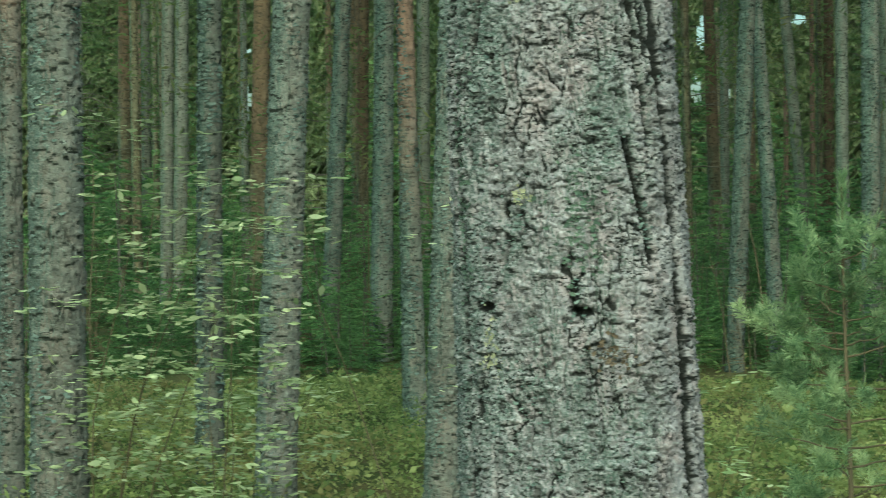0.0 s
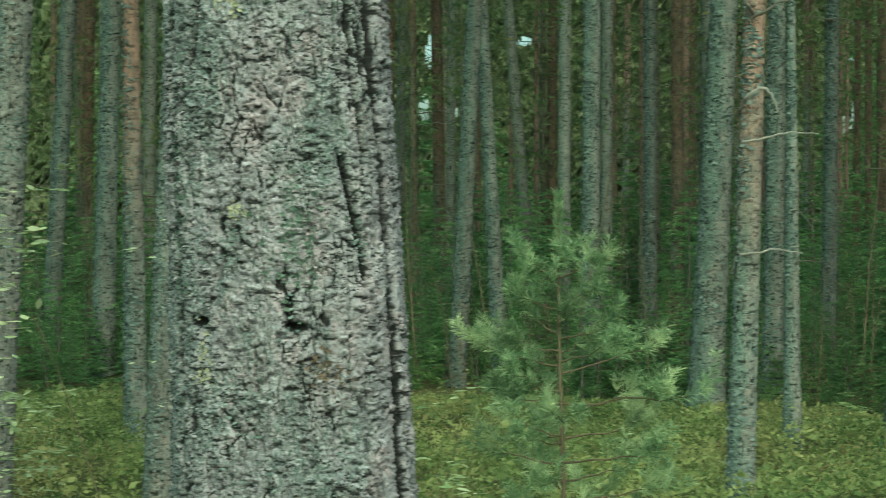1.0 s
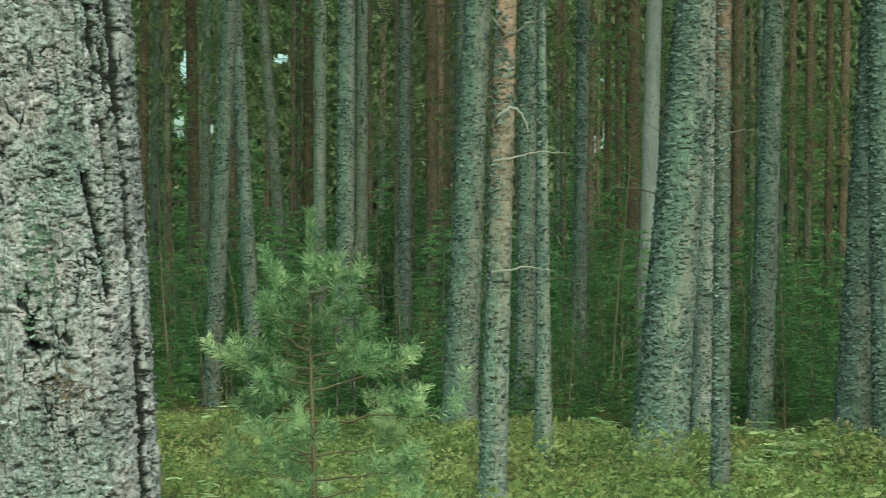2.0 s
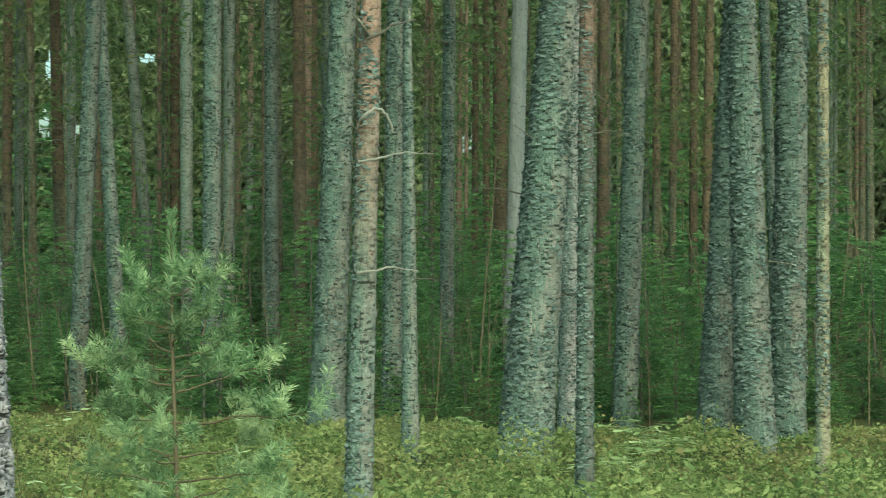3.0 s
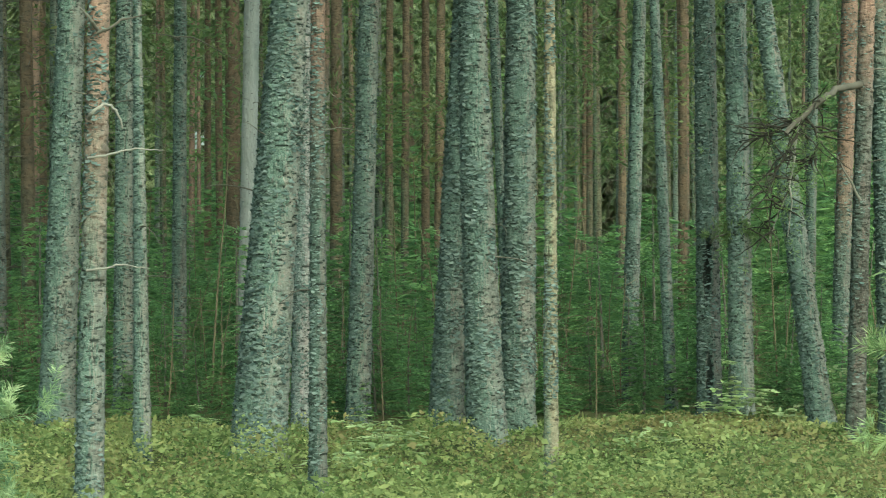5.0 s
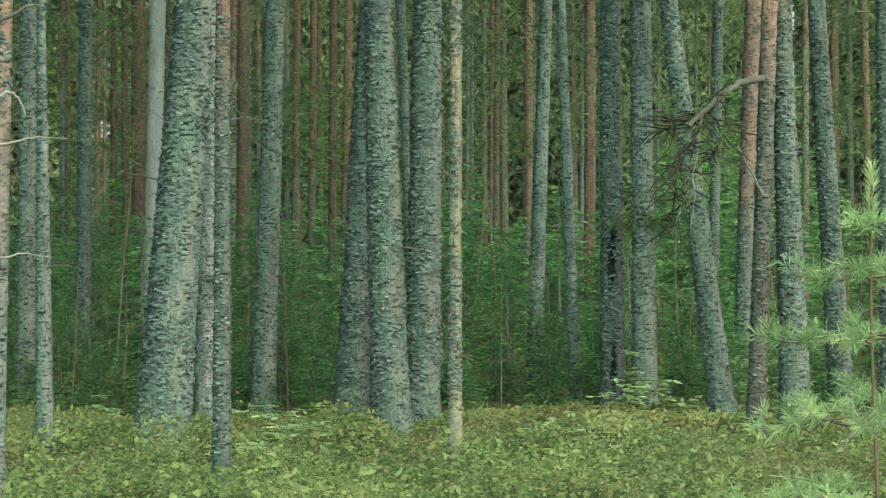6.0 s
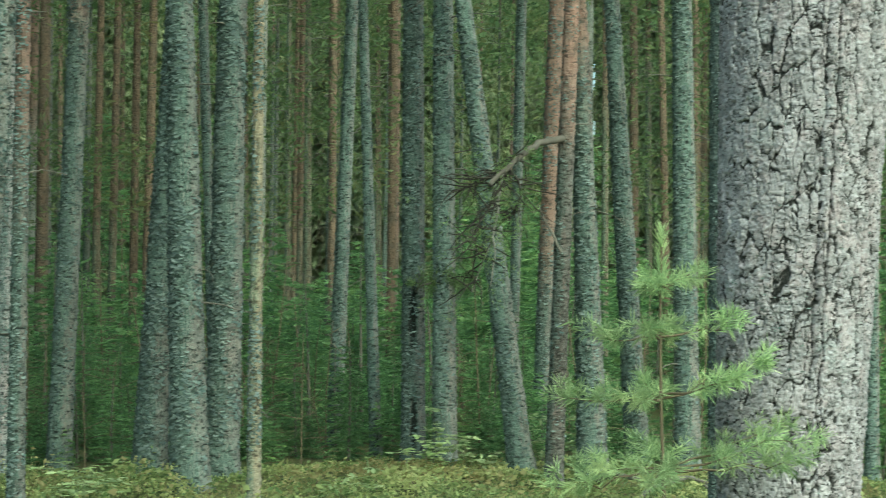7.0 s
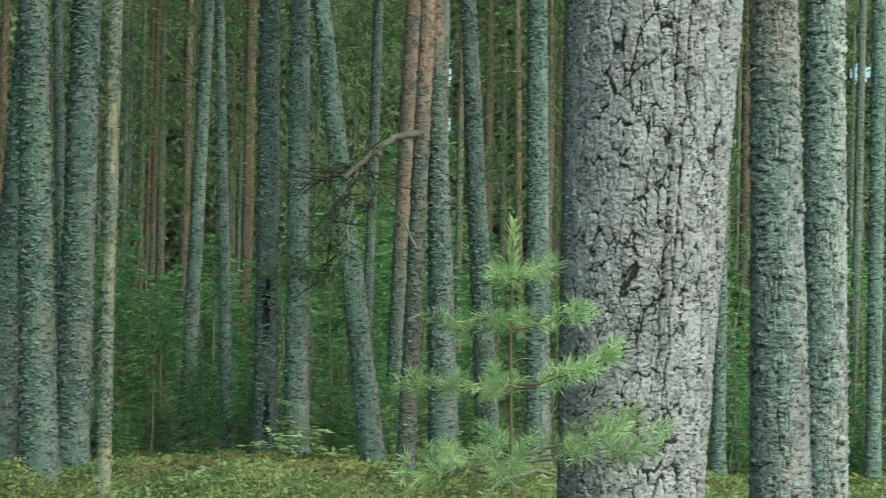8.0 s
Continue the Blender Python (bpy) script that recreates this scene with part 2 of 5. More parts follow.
# ---------------------------------------------------------------- mesh helpers
def grid_hash(*keys):
    h = np.zeros(np.broadcast(*keys).shape, np.uint64)
    for k, m in zip(keys, (73856093, 19349663, 83492791, 2654435761)):
        h ^= (np.asarray(k).astype(np.int64) * m).astype(np.uint64)
    h ^= h >> np.uint64(13)
    h *= np.uint64(0x9E3779B97F4A7C15)
    h ^= h >> np.uint64(29)
    return (h & np.uint64(0xFFFFFF)).astype(float) / 0xFFFFFF


def soft_noise(p, seed=0):
    """Value noise in 0..1 at the rows of p."""
    c = np.floor(p).astype(np.int64)
    f = p - c
    f = f * f * (3 - 2 * f)
    out = 0
    for i in (0, 1):
        for j in (0, 1):
            for k in (0, 1):
                w = (f[:, 0] if i else 1 - f[:, 0]) * (f[:, 1] if j else 1 - f[:, 1]) * (f[:, 2] if k else 1 - f[:, 2])
                out = out + w * grid_hash(c[:, 0] + i, c[:, 1] + j, c[:, 2] + k, np.full(len(c), seed))
    return out


def layered(p, seed=0, octaves=3):
    return sum(soft_noise(p * 2.03**o, seed + o) / 2**o for o in range(octaves)) / sum(0.5**o for o in range(octaves))


def cells(p, seed=0):
    """Distance to the border between cells, a number for each cell, and the offset from its heart."""
    c = np.floor(p).astype(np.int64)
    d1 = np.full(len(p), 9.0)
    d2, name, dz = d1.copy(), np.zeros(len(p)), np.zeros(len(p))
    for i in (-1, 0, 1):
        for j in (-1, 0, 1):
            for k in (-1, 0, 1):
                q = c + (i, j, k)
                s = np.full(len(c), seed)
                heart = q + np.stack([grid_hash(q[:, 0], q[:, 1], q[:, 2], s + n) for n in (0, 1, 2)], 1)
                off = p - heart
                d = np.sqrt((off**2).sum(1))
                near = d < d1
                d2 = np.where(near, d1, np.minimum(d2, d))
                name = np.where(near, grid_hash(q[:, 0], q[:, 1], q[:, 2], s + 7), name)
                dz = np.where(near, off[:, 2], dz)
                d1 = np.where(near, d, d1)
    return d2 - d1, name, dz


def build_mesh(name, verts, faces, smooth=True):
    """A mesh from an array of corners and an array of faces that all have the same number of sides."""
    verts, faces = np.asarray(verts, np.float32), np.asarray(faces, np.int32)
    me = bpy.data.meshes.new(name)
    sides = faces.shape[1]
    me.vertices.add(len(verts)), me.loops.add(faces.size), me.polygons.add(len(faces))
    me.vertices.foreach_set("co", verts.ravel())
    me.loops.foreach_set("vertex_index", faces.ravel())
    me.polygons.foreach_set("loop_start", np.arange(0, faces.size, sides, dtype=np.int32))
    me.polygons.foreach_set("use_smooth", np.full(len(faces), smooth))
    me.update(calc_edges=True)
    return me


def part(name, me, material, parent, label=""):
    """One mesh object, under a thing or under a part."""
    if material and not me.materials:
        me.materials.append(material)
    ob = new(name, me)
    ob.parent = parent
    return tagged(ob, label=label)


def tube(points, radii, sides=6):
    """Corners and faces of a bent tapering rod."""
    pts = np.asarray(points, float)
    way = np.gradient(pts, axis=0)
    way /= np.linalg.norm(way, axis=1, keepdims=True) + 1e-9
    ref = np.where(np.abs(way[:, 2:3]) > 0.9, np.array([[1.0, 0, 0]]), np.array([[0, 0, 1.0]]))
    a = np.cross(way, ref)
    a /= np.linalg.norm(a, axis=1, keepdims=True)
    b = np.cross(way, a)
    ang = np.arange(sides) * 2 * math.pi / sides
    ring = pts[:, None] + np.asarray(radii)[:, None, None] * (np.cos(ang)[None, :, None] * a[:, None] + np.sin(ang)[None, :, None] * b[:, None])
    n = len(pts)
    i, j = np.meshgrid(np.arange(n - 1), np.arange(sides), indexing="ij")
    k = (j + 1) % sides
    faces = np.stack([i * sides + j, i * sides + k, (i + 1) * sides + k, (i + 1) * sides + j], -1).reshape(-1, 4)
    return ring.reshape(-1, 3), faces


def joined(pieces):
    verts, faces, base = [], [], 0
    for v, f in pieces:
        verts.append(v), faces.append(np.asarray(f) + base)
        base += len(v)
    return np.concatenate(verts), np.concatenate(faces)


def blades(base, way, length, width, rng, bend=0.0):
    """Slim pointed leaves: one four-cornered blade at each base."""
    side = np.cross(way, rng.normal(size=way.shape))
    side /= np.linalg.norm(side, axis=1, keepdims=True) + 1e-9
    length, width = np.asarray(length).reshape(-1, 1), np.asarray(width).reshape(-1, 1)
    mid = base + way * length * 0.5 + np.array([0, 0, 1.0]) * length * bend
    v = np.stack([base, mid + side * width / 2, base + way * length, mid - side * width / 2], 1).reshape(-1, 3)
    return v, np.arange(len(v)).reshape(-1, 4)


def unit(v):
    return v / (np.linalg.norm(v, axis=-1, keepdims=True) + 1e-9)


def ground_z(x, y):
    """Height of the forest floor: low hummocks, level where the camera stands."""
    p = np.stack([np.asarray(x, float).ravel() * 0.45, np.asarray(y, float).ravel() * 0.45, np.zeros(np.size(x))], 1)
    return (layered(p, 5, 3) - 0.5) * 0.26


# ---------------------------------------------------------------- ground, distance
def ground():
    rings = np.concatenate([np.linspace(0, 9, 16)[:-1], np.linspace(9, 22, 110)[:-1], np.geomspace(22, 600, 50)])
    turns = 360
    a = np.arange(turns) * 2 * math.pi / turns
    x, y = np.outer(rings, np.cos(a)).ravel(), np.outer(rings, np.sin(a)).ravel()
    far = np.clip((np.hypot(x, y) - 60) / 100, 0, 1)
    z = ground_z(x, y) * (1 - far)
    i, j = np.meshgrid(np.arange(len(rings) - 1), np.arange(turns), indexing="ij")
    k = (j + 1) % turns
    f = np.stack([i * turns + j, (i + 1) * turns + j, (i + 1) * turns + k, i * turns + k], -1).reshape(-1, 4)
    ob = new("ground", build_mesh("ground", np.stack([x, y, z], 1), f))
    ob.data.materials.append(GROUND)
    tagged(ob, "mossy green forest floor with brown litter", "forest floor", kind="structure")


ground()


# where the sky glints through the far woods: bearing, height, half width and half height in degrees
SKY_GAPS = [(-12.63, 5.31, 0.26, 0.13), (-28.5, 4.75, 0.22, 0.06), (-28.44, 3.3, 0.10, 0.5), (-14.77, 3.3, 0.20, 0.40), (-15.49, 3.4, 0.14, 0.40),
            (-15.3, 5.0, 0.16, 0.5), (24.9, 5.3, 0.22, 0.30), (24.8, 4.2, 0.26, 0.22), (28.0, 6.1, 0.30, 0.25), (16.1, 6.0, 0.18, 0.8), (16.13, 4.5, 0.14, 0.6),
            (-3.3, 4.7, 0.20, 0.08), (-3.5, 2.9, 0.20, 0.25), (-3.2, 3.2, 0.10, 0.35), (25.4, 5.9, 0.12, 0.2), (-20.3, 3.6, 0.10, 0.5)]


def in_sky_gap(p, grow=1.0):
    """Which of the places lie in the line of a gap, seen from the clearing."""
    a, e = np.degrees(np.arctan2(p[:, 0], p[:, 1])), np.degrees(np.arctan2(p[:, 2] - 1.6, np.hypot(p[:, 0], p[:, 1])))
    ragged = 0.75 + 0.5 * layered(np.stack([a * 9, e * 9, a * 0], 1), 77, 2)
    inside = np.zeros(len(p), bool)
    for bearing, high, wide, tall in SKY_GAPS:
        inside |= ((a - bearing) / wide) ** 2 + ((e - high) / tall) ** 2 < ragged * grow
    return inside


def backdrop():
    """Far woods that close the view behind the last trees, with an uneven top edge and a few gaps."""
    rng = np.random.default_rng(3)
    a = np.radians(np.linspace(25, 155, 1400))
    zs = np.linspace(-0.5, 17, 90)
    rr = 85 + 3 * np.sin(a * 40)
    top = 14 + 4 * layered(np.stack([a * 30, a * 0, a * 0], 1), 11, 4)
    A, Z = np.meshgrid(np.arange(len(a)), zs, indexing="ij")
    R = rr[A] + rng.normal(0, 0.25, A.shape)
    zz = np.minimum(Z, top[A])
    v = np.stack([R * np.cos(a[A]), R * np.sin(a[A]), zz], -1).reshape(-1, 3)
    m = len(zs)
    i, j = np.meshgrid(np.arange(len(a) - 1), np.arange(m - 1), indexing="ij")
    f = np.stack([i * m + j, (i + 1) * m + j, (i + 1) * m + j + 1, i * m + j + 1], -1).reshape(-1, 4)
    mid = v[f].mean(1)
    f = f[~in_sky_gap(mid)]
    ob = new("backdrop", build_mesh("backdrop", v, f, False))
    ob.data.materials.append(DISTANCE)
    tagged(ob, "dark distant woods behind the last trunks", "distant woods", kind="structure")


backdrop()


# ---------------------------------------------------------------- trees
def old_bark(s, z, seed, flank, wide, tall, deep, seen, scale, gap, curl, slim, joint, fuss, shut):
    """Relief of thick old bark, unrolled: s along the girth, z upwards. Tall plates between fissures, broken into scales, which are
    layered in thin sheets. seen: share of the fissures that gape; scale: width of the small scales; gap: how wide fissures open; curl: how far small lips lift;
    slim, joint: how tall plates are and how wide the joints between them; fuss: share of the small relief; shut: how many joints are closed.
    flank: 0 to 1, where long fissures may open."""
    flat = np.zeros_like(s)

    def on(a, c, k, octaves=3):
        return layered(np.stack([s / a + 40, z / c + 40, flat + 0.37 + k], 1), seed + k, octaves)

    ws = 0.016 * (on(0.05, 0.08, 1) - 0.5)
    # long fissures that run up the trunk, gaping here and there, with finer ones between
    gape = np.clip((on(0.07, 0.16, 4) - (0.72 - 0.45 * seen)) * 5, 0, 1) * flank
    run = np.abs(layered(np.stack([(s + ws) / wide + 40, z / tall + 40, flat + 0.5], 1), seed + 3, 5) - 0.5)
    fissure = np.clip(run / (0.012 + gap * gape), 0, 1)
    fissure = 1 - (1 - fissure * fissure * (3 - 2 * fissure)) * (0.35 + 0.65 * gape)
    fine = np.abs(on(wide * 0.55, tall * 0.35, 5, 4) - 0.5)
    fine = 1 - (1 - np.clip(fine / 0.035, 0, 1)) * np.clip((on(0.05, 0.06, 6) - 0.47) * 7, 0, 1) * 0.8
    across = np.abs(on(0.075, 0.028, 7, 4) - 0.5)
    across = 1 - (1 - np.clip(across / 0.028, 0, 1)) * np.clip((on(0.04, 0.04, 8) - 0.55) * 8, 0, 1)
    # plates between them, each at its own height, with ragged joints
    cs = s + 0.024 * (on(0.03, 0.05, 15) - 0.5) + 0.013 * (on(0.008, 0.008, 16) - 0.5)
    cz = z + 0.040 * (on(0.03, 0.06, 17) - 0.5) + 0.022 * (on(0.010, 0.012, 18) - 0.5)
    edge, high, _ = cells(np.stack([cs / (scale * 1.5) + 60, cz / (scale * slim) + 60, flat + 0.5], 1), seed + 7)
    open_joint = np.clip((on(0.035, 0.060, 19) - shut) * 5.5, 0, 1)
    net = np.clip(edge / (0.02 + joint * open_joint), 0, 1)
    net = 1 - (1 - net) * (0.15 + 0.85 * open_joint)
    # thin sheets of bark, one over the other, with sharp broken edges
    layers = on(scale * 1.6, scale * 1.3, 9, 4) * 9
    step = layers - np.floor(layers)
    # shade put into the colour at the foot of each sheet
    shade = np.clip(step / 0.16, 0, 1)
    flake = on(scale * 0.7, scale * 0.45, 14, 3)
    drop = np.clip((flake - 0.62) * 9, 0, 1)
    # small curled lips, with shade painted dark underneath
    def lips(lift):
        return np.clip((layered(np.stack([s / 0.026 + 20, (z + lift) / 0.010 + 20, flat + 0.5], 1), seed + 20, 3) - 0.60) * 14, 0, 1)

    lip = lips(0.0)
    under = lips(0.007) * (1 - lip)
    lump = on(0.06, 0.14, 10)
    grit = on(0.006, 0.004, 11, 2)
    hue = np.clip(0.5 + (on(0.05, 0.07, 12) - 0.5) * 2.2, 0, 1)
    tint = (np.floor(layers) * 0.37 + high) % 1.0
    net = net * net * (3 - 2 * net)
    out = deep * (fissure - 1) + 0.009 * (net - 1) + 0.006 * (high - 0.5) * net + 0.005 * (lump - 0.5) + 0.0018 * (grit - 0.5)
    out = out + fuss * (0.005 * (fine - 1) + 0.006 * (across - 1) + 0.0060 * step + 0.0050 * curl * lip - 0.0045 * drop)
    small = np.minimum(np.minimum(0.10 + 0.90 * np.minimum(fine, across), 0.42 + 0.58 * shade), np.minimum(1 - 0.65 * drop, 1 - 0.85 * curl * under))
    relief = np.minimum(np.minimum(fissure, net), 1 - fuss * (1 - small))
    return relief, out, np.clip(0.55 * hue + 0.45 * tint, 0, 1)


def trunk_mesh(r0, r4, lean, toward, height, front, rough, seed, notches=(), cracks=(), plated=None, calm_front=-1.0):
    """A trunk with real bark relief. front: (lowest, highest, step) of the finely modelled stretch, and the number of its sides.
    rough: (plate width, plate height, crack depth, flake depth, share of plate joints, share of long furrows)."""
    low, high, step, sides = front
    zs = np.concatenate([np.arange(-0.25, low, 0.12), np.arange(low, high, step), np.geomspace(high, height, 14)])
    # sides crowd on the half that faces the clearing
    s = np.linspace(-1, 1, sides, endpoint=False)
    phi = math.pi * (0.45 * s + 0.55 * s**3)
    right = np.array([-toward[1], toward[0]])
    dirs = np.cos(phi)[:, None] * toward + np.sin(phi)[:, None] * right
    Z, PHI = np.meshgrid(zs, phi, indexing="ij")
    r = r0 + (r4 - r0) * np.clip(Z, 0, 4) / 4
    r = r * np.clip(1 - (Z - 4) / (height - 4) * 0.8, 0.15, 1)
    lobes = 1 + 0.35 * np.cos(PHI * 4 + seed)
    r = r * (1 + 0.22 * lobes * np.exp(-np.clip(Z, 0, 9) / 0.13))
    d = np.broadcast_to(dirs[None], (*Z.shape, 2)).reshape(-1, 2)
    z, rf, pf = Z.ravel(), r.ravel(), PHI.ravel()
    p = np.column_stack([d * rf[:, None], z]) + seed * 3.7
    wide, tall, deep, flake, plates, furrows = rough
    warp = np.stack([layered(p / (wide * 2.2), seed + k, 2) for k in (1, 2, 3)], 1) - 0.5
    q = p / (wide, wide, tall) + warp * 1.5
    edge, hue, dz = cells(q, seed)
    here = layered(p / (wide * 3.5, wide * 3.5, wide * 7), seed + 21, 2)
    joint = np.clip(edge / 0.12, 0, 1)
    joint = 1 - (1 - joint * joint * (3 - 2 * joint)) * np.clip(0.35 + (here - 0.40) * 5, 0, 1) * plates
    ridge = np.abs(layered(p / (wide * 1.25, wide * 1.25, wide * 7) + warp * 0.5, seed + 9, 4) - 0.5)
    broken_up = layered(p / (wide * 2.2, wide * 2.2, wide * 4.5), seed + 27, 2)
    furrow = 1 - (1 - np.clip(ridge / 0.05, 0, 1)) * np.clip((broken_up - 0.38) * 7, 0, 1) * furrows
    body = layered(p / (wide * 2.5, wide * 2.5, wide * 4), seed + 12, 2)
    scales = layered(p / (wide * 0.9, wide * 0.9, wide * 0.7) + warp, seed + 15, 3) * 5
    scales = scales - np.floor(scales)
    fine = layered(p / (0.014, 0.014, 0.006), seed + 18, 2)
    relief = np.minimum(joint, furrow)
    out = deep * (relief - 0.9) + flake * 0.8 * (fine - 0.5) + flake * 0.6 * (scales - 0.5) + deep * 0.7 * (body - 0.5) - dz * deep * 0.18 * plates
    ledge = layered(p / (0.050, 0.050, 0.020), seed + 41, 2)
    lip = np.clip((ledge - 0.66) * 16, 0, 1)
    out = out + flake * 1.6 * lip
    # shade below each ledge, painted by lowering the relief value that sets colour
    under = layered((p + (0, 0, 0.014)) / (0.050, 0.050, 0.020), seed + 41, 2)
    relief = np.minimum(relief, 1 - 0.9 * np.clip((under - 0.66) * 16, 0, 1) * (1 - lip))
    if plated:
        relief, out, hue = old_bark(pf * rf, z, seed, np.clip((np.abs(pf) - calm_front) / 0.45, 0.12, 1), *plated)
    cut = np.zeros_like(z)
    for where, level, across, up, depth in notches:
        cut -= depth * np.exp(-(((pf - radians(where)) * rf / across) ** 2 + ((z - level) / up) ** 2) ** 2)
    for z0, p0, z1, p1, half, depth in cracks:
        t = np.clip((z - z0) / (z1 - z0), 0, 1)
        wander = 0.009 * (layered(np.stack([z * 14, z * 0, z * 0], 1), seed + 31, 3) - 0.5) * 2
        inside = (z > min(z0, z1)) & (z < max(z0, z1))
        cut -= inside * depth * np.exp(-((((pf - np.radians(p0 + (p1 - p0) * t)) * rf + wander) / half) ** 2))
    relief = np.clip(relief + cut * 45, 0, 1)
    rr = rf + out + cut
    v = np.column_stack([d * rr[:, None], z])
    v[:, 0] += lean[0] * z
    v[:, 1] += lean[1] * z
    n, m = len(zs), sides
    i, j = np.meshgrid(np.arange(n - 1), np.arange(m), indexing="ij")
    k = (j + 1) % m
    f = np.stack([i * m + j, i * m + k, (i + 1) * m + k, (i + 1) * m + j], -1).reshape(-1, 4)
    me = build_mesh("trunk", v, f)
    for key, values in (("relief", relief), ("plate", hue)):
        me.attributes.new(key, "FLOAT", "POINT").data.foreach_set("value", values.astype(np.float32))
    return me


def crown_mesh(seed, low, high, spread, count=420):
    """Boughs and needle clumps of a tall pine's crown."""
    rng = np.random.default_rng(seed)
    z = low + (high - low) * rng.beta(1.2, 1.1, 26)
    boughs, tufts = [], []
    for h in z:
        a = rng.uniform(0, 2 * math.pi)
        reach = spread * (0.35 + 0.65 * math.sin(math.pi * min(1, max(0.1, (high - h) / (high - low) * 0.9 + 0.1)))) * rng.uniform(0.6, 1.1)
        end = np.array([math.cos(a) * reach, math.sin(a) * reach, rng.uniform(0.0, 0.5)])
        tufts.append(np.array([0, 0, h]) + end * rng.uniform(0.35, 1.0, (count // 26, 1)) + rng.normal(0, 0.24, (count // 26, 3)))
    base = np.concatenate(tufts)
    way = unit(rng.normal(size=base.shape) + (0, 0, 0.4))
    return blades(base, way, rng.uniform(0.22, 0.5, len(base)), rng.uniform(0.10, 0.22, len(base)), rng)


CROWNS = []
for k in range(4):
    me = build_mesh("crown", *crown_mesh(40 + k, 7.5 + k * 0.4, 16.0 + k * 0.7, 2.0), False)
    me.materials.append(NEEDLES_CROWN)
    CROWNS.append(me)


def twig_path(start, way, length, droop, rng, steps=6, wiggle=0.12):
    pts, d = [np.array(start, float)], unit(np.array(way, float))
    for _ in range(steps):
        d = unit(d + rng.normal(0, wiggle, 3) + (0, 0, -droop / steps))
        pts.append(pts[-1] + d * length / steps)
    return np.array(pts)


def dead_twigs(seed, radius, lean, low, high, count, longest):
    """Dry stubs and drooping bare twigs on the lower trunk, one by one."""
    rng = np.random.default_rng(seed)
    out = []
    for _ in range(count):
        z, a = rng.uniform(low, high), rng.uniform(0, 2 * math.pi)
        length = longest * rng.uniform(0.12, 1.0) ** 1.6
        d = np.array([math.cos(a), math.sin(a), rng.uniform(-0.1, 0.35)])
        path = twig_path((lean[0] * z + d[0] * radius * 0.8, lean[1] * z + d[1] * radius * 0.8, z), d, length, rng.uniform(0.1, 0.8), rng)
        r = 0.004 + 0.006 * length
        forks = [tube(path, np.linspace(r, r * 0.3, len(path)), 4)]
        if length > longest * 0.45:
            for _ in range(2):
                b = path[rng.integers(2, 5)]
                side = twig_path(b, d + rng.normal(0, 0.7, 3), length * 0.4, 0.3, rng, 4)
                forks.append(tube(side, np.linspace(r * 0.5, r * 0.2, len(side)), 3))
        out.append(joined(forks))
    return out


def lichen_flakes(seed, r0, r4, lean, toward, front, count, size):
    """Small curled flakes that stand off the bark, mostly on the side away from the light."""
    rng = np.random.default_rng(seed + 500)
    low, high = max(front[0], 0.02), front[1]
    z = rng.uniform(low, high, count * 3)
    phi = rng.uniform(-1.75, 1.75, count * 3)
    right = np.array([-toward[1], toward[0]])
    d = np.cos(phi)[:, None] * toward + np.sin(phi)[:, None] * right
    r = r0 + (r4 - r0) * np.clip(z, 0, 4) / 4
    p = np.column_stack([d * r[:, None], z])
    keep = layered(p * (9, 9, 5) + seed, 61, 2) - 0.16 * d[:, 0] + rng.uniform(-0.12, 0.12, len(z)) > 0.50
    p, d, z = p[keep][:count], d[keep][:count], z[keep][:count]
    n = len(p)
    p[:, 0] += lean[0] * z
    p[:, 1] += lean[1] * z
    out = np.column_stack([d, np.zeros(n)])
    along = unit(np.column_stack([-d[:, 1], d[:, 0], rng.normal(0, 0.25, n)]))
    s = rng.uniform(*size, n)[:, None] * rng.uniform(0.6, 1.0, (n, 1))
    lift = unit(out * rng.uniform(0.5, 1.0, (n, 1)) + np.column_stack([np.zeros((n, 2)), rng.choice([-0.8, 0.6], n, p=[0.72, 0.28])]))
    a, c = p - along * s * 0.5 + out * 0.001, p + along * s * 0.5 + out * 0.001
    e = p + along * s * 0.30 + lift * s * 0.42
    g = p - along * s * 0.25 + lift * s * 0.50
    v = np.stack([a, c, e, g], 1).reshape(-1, 3)
    return v, np.arange(len(v)).reshape(-1, 4)


TREES = [0]


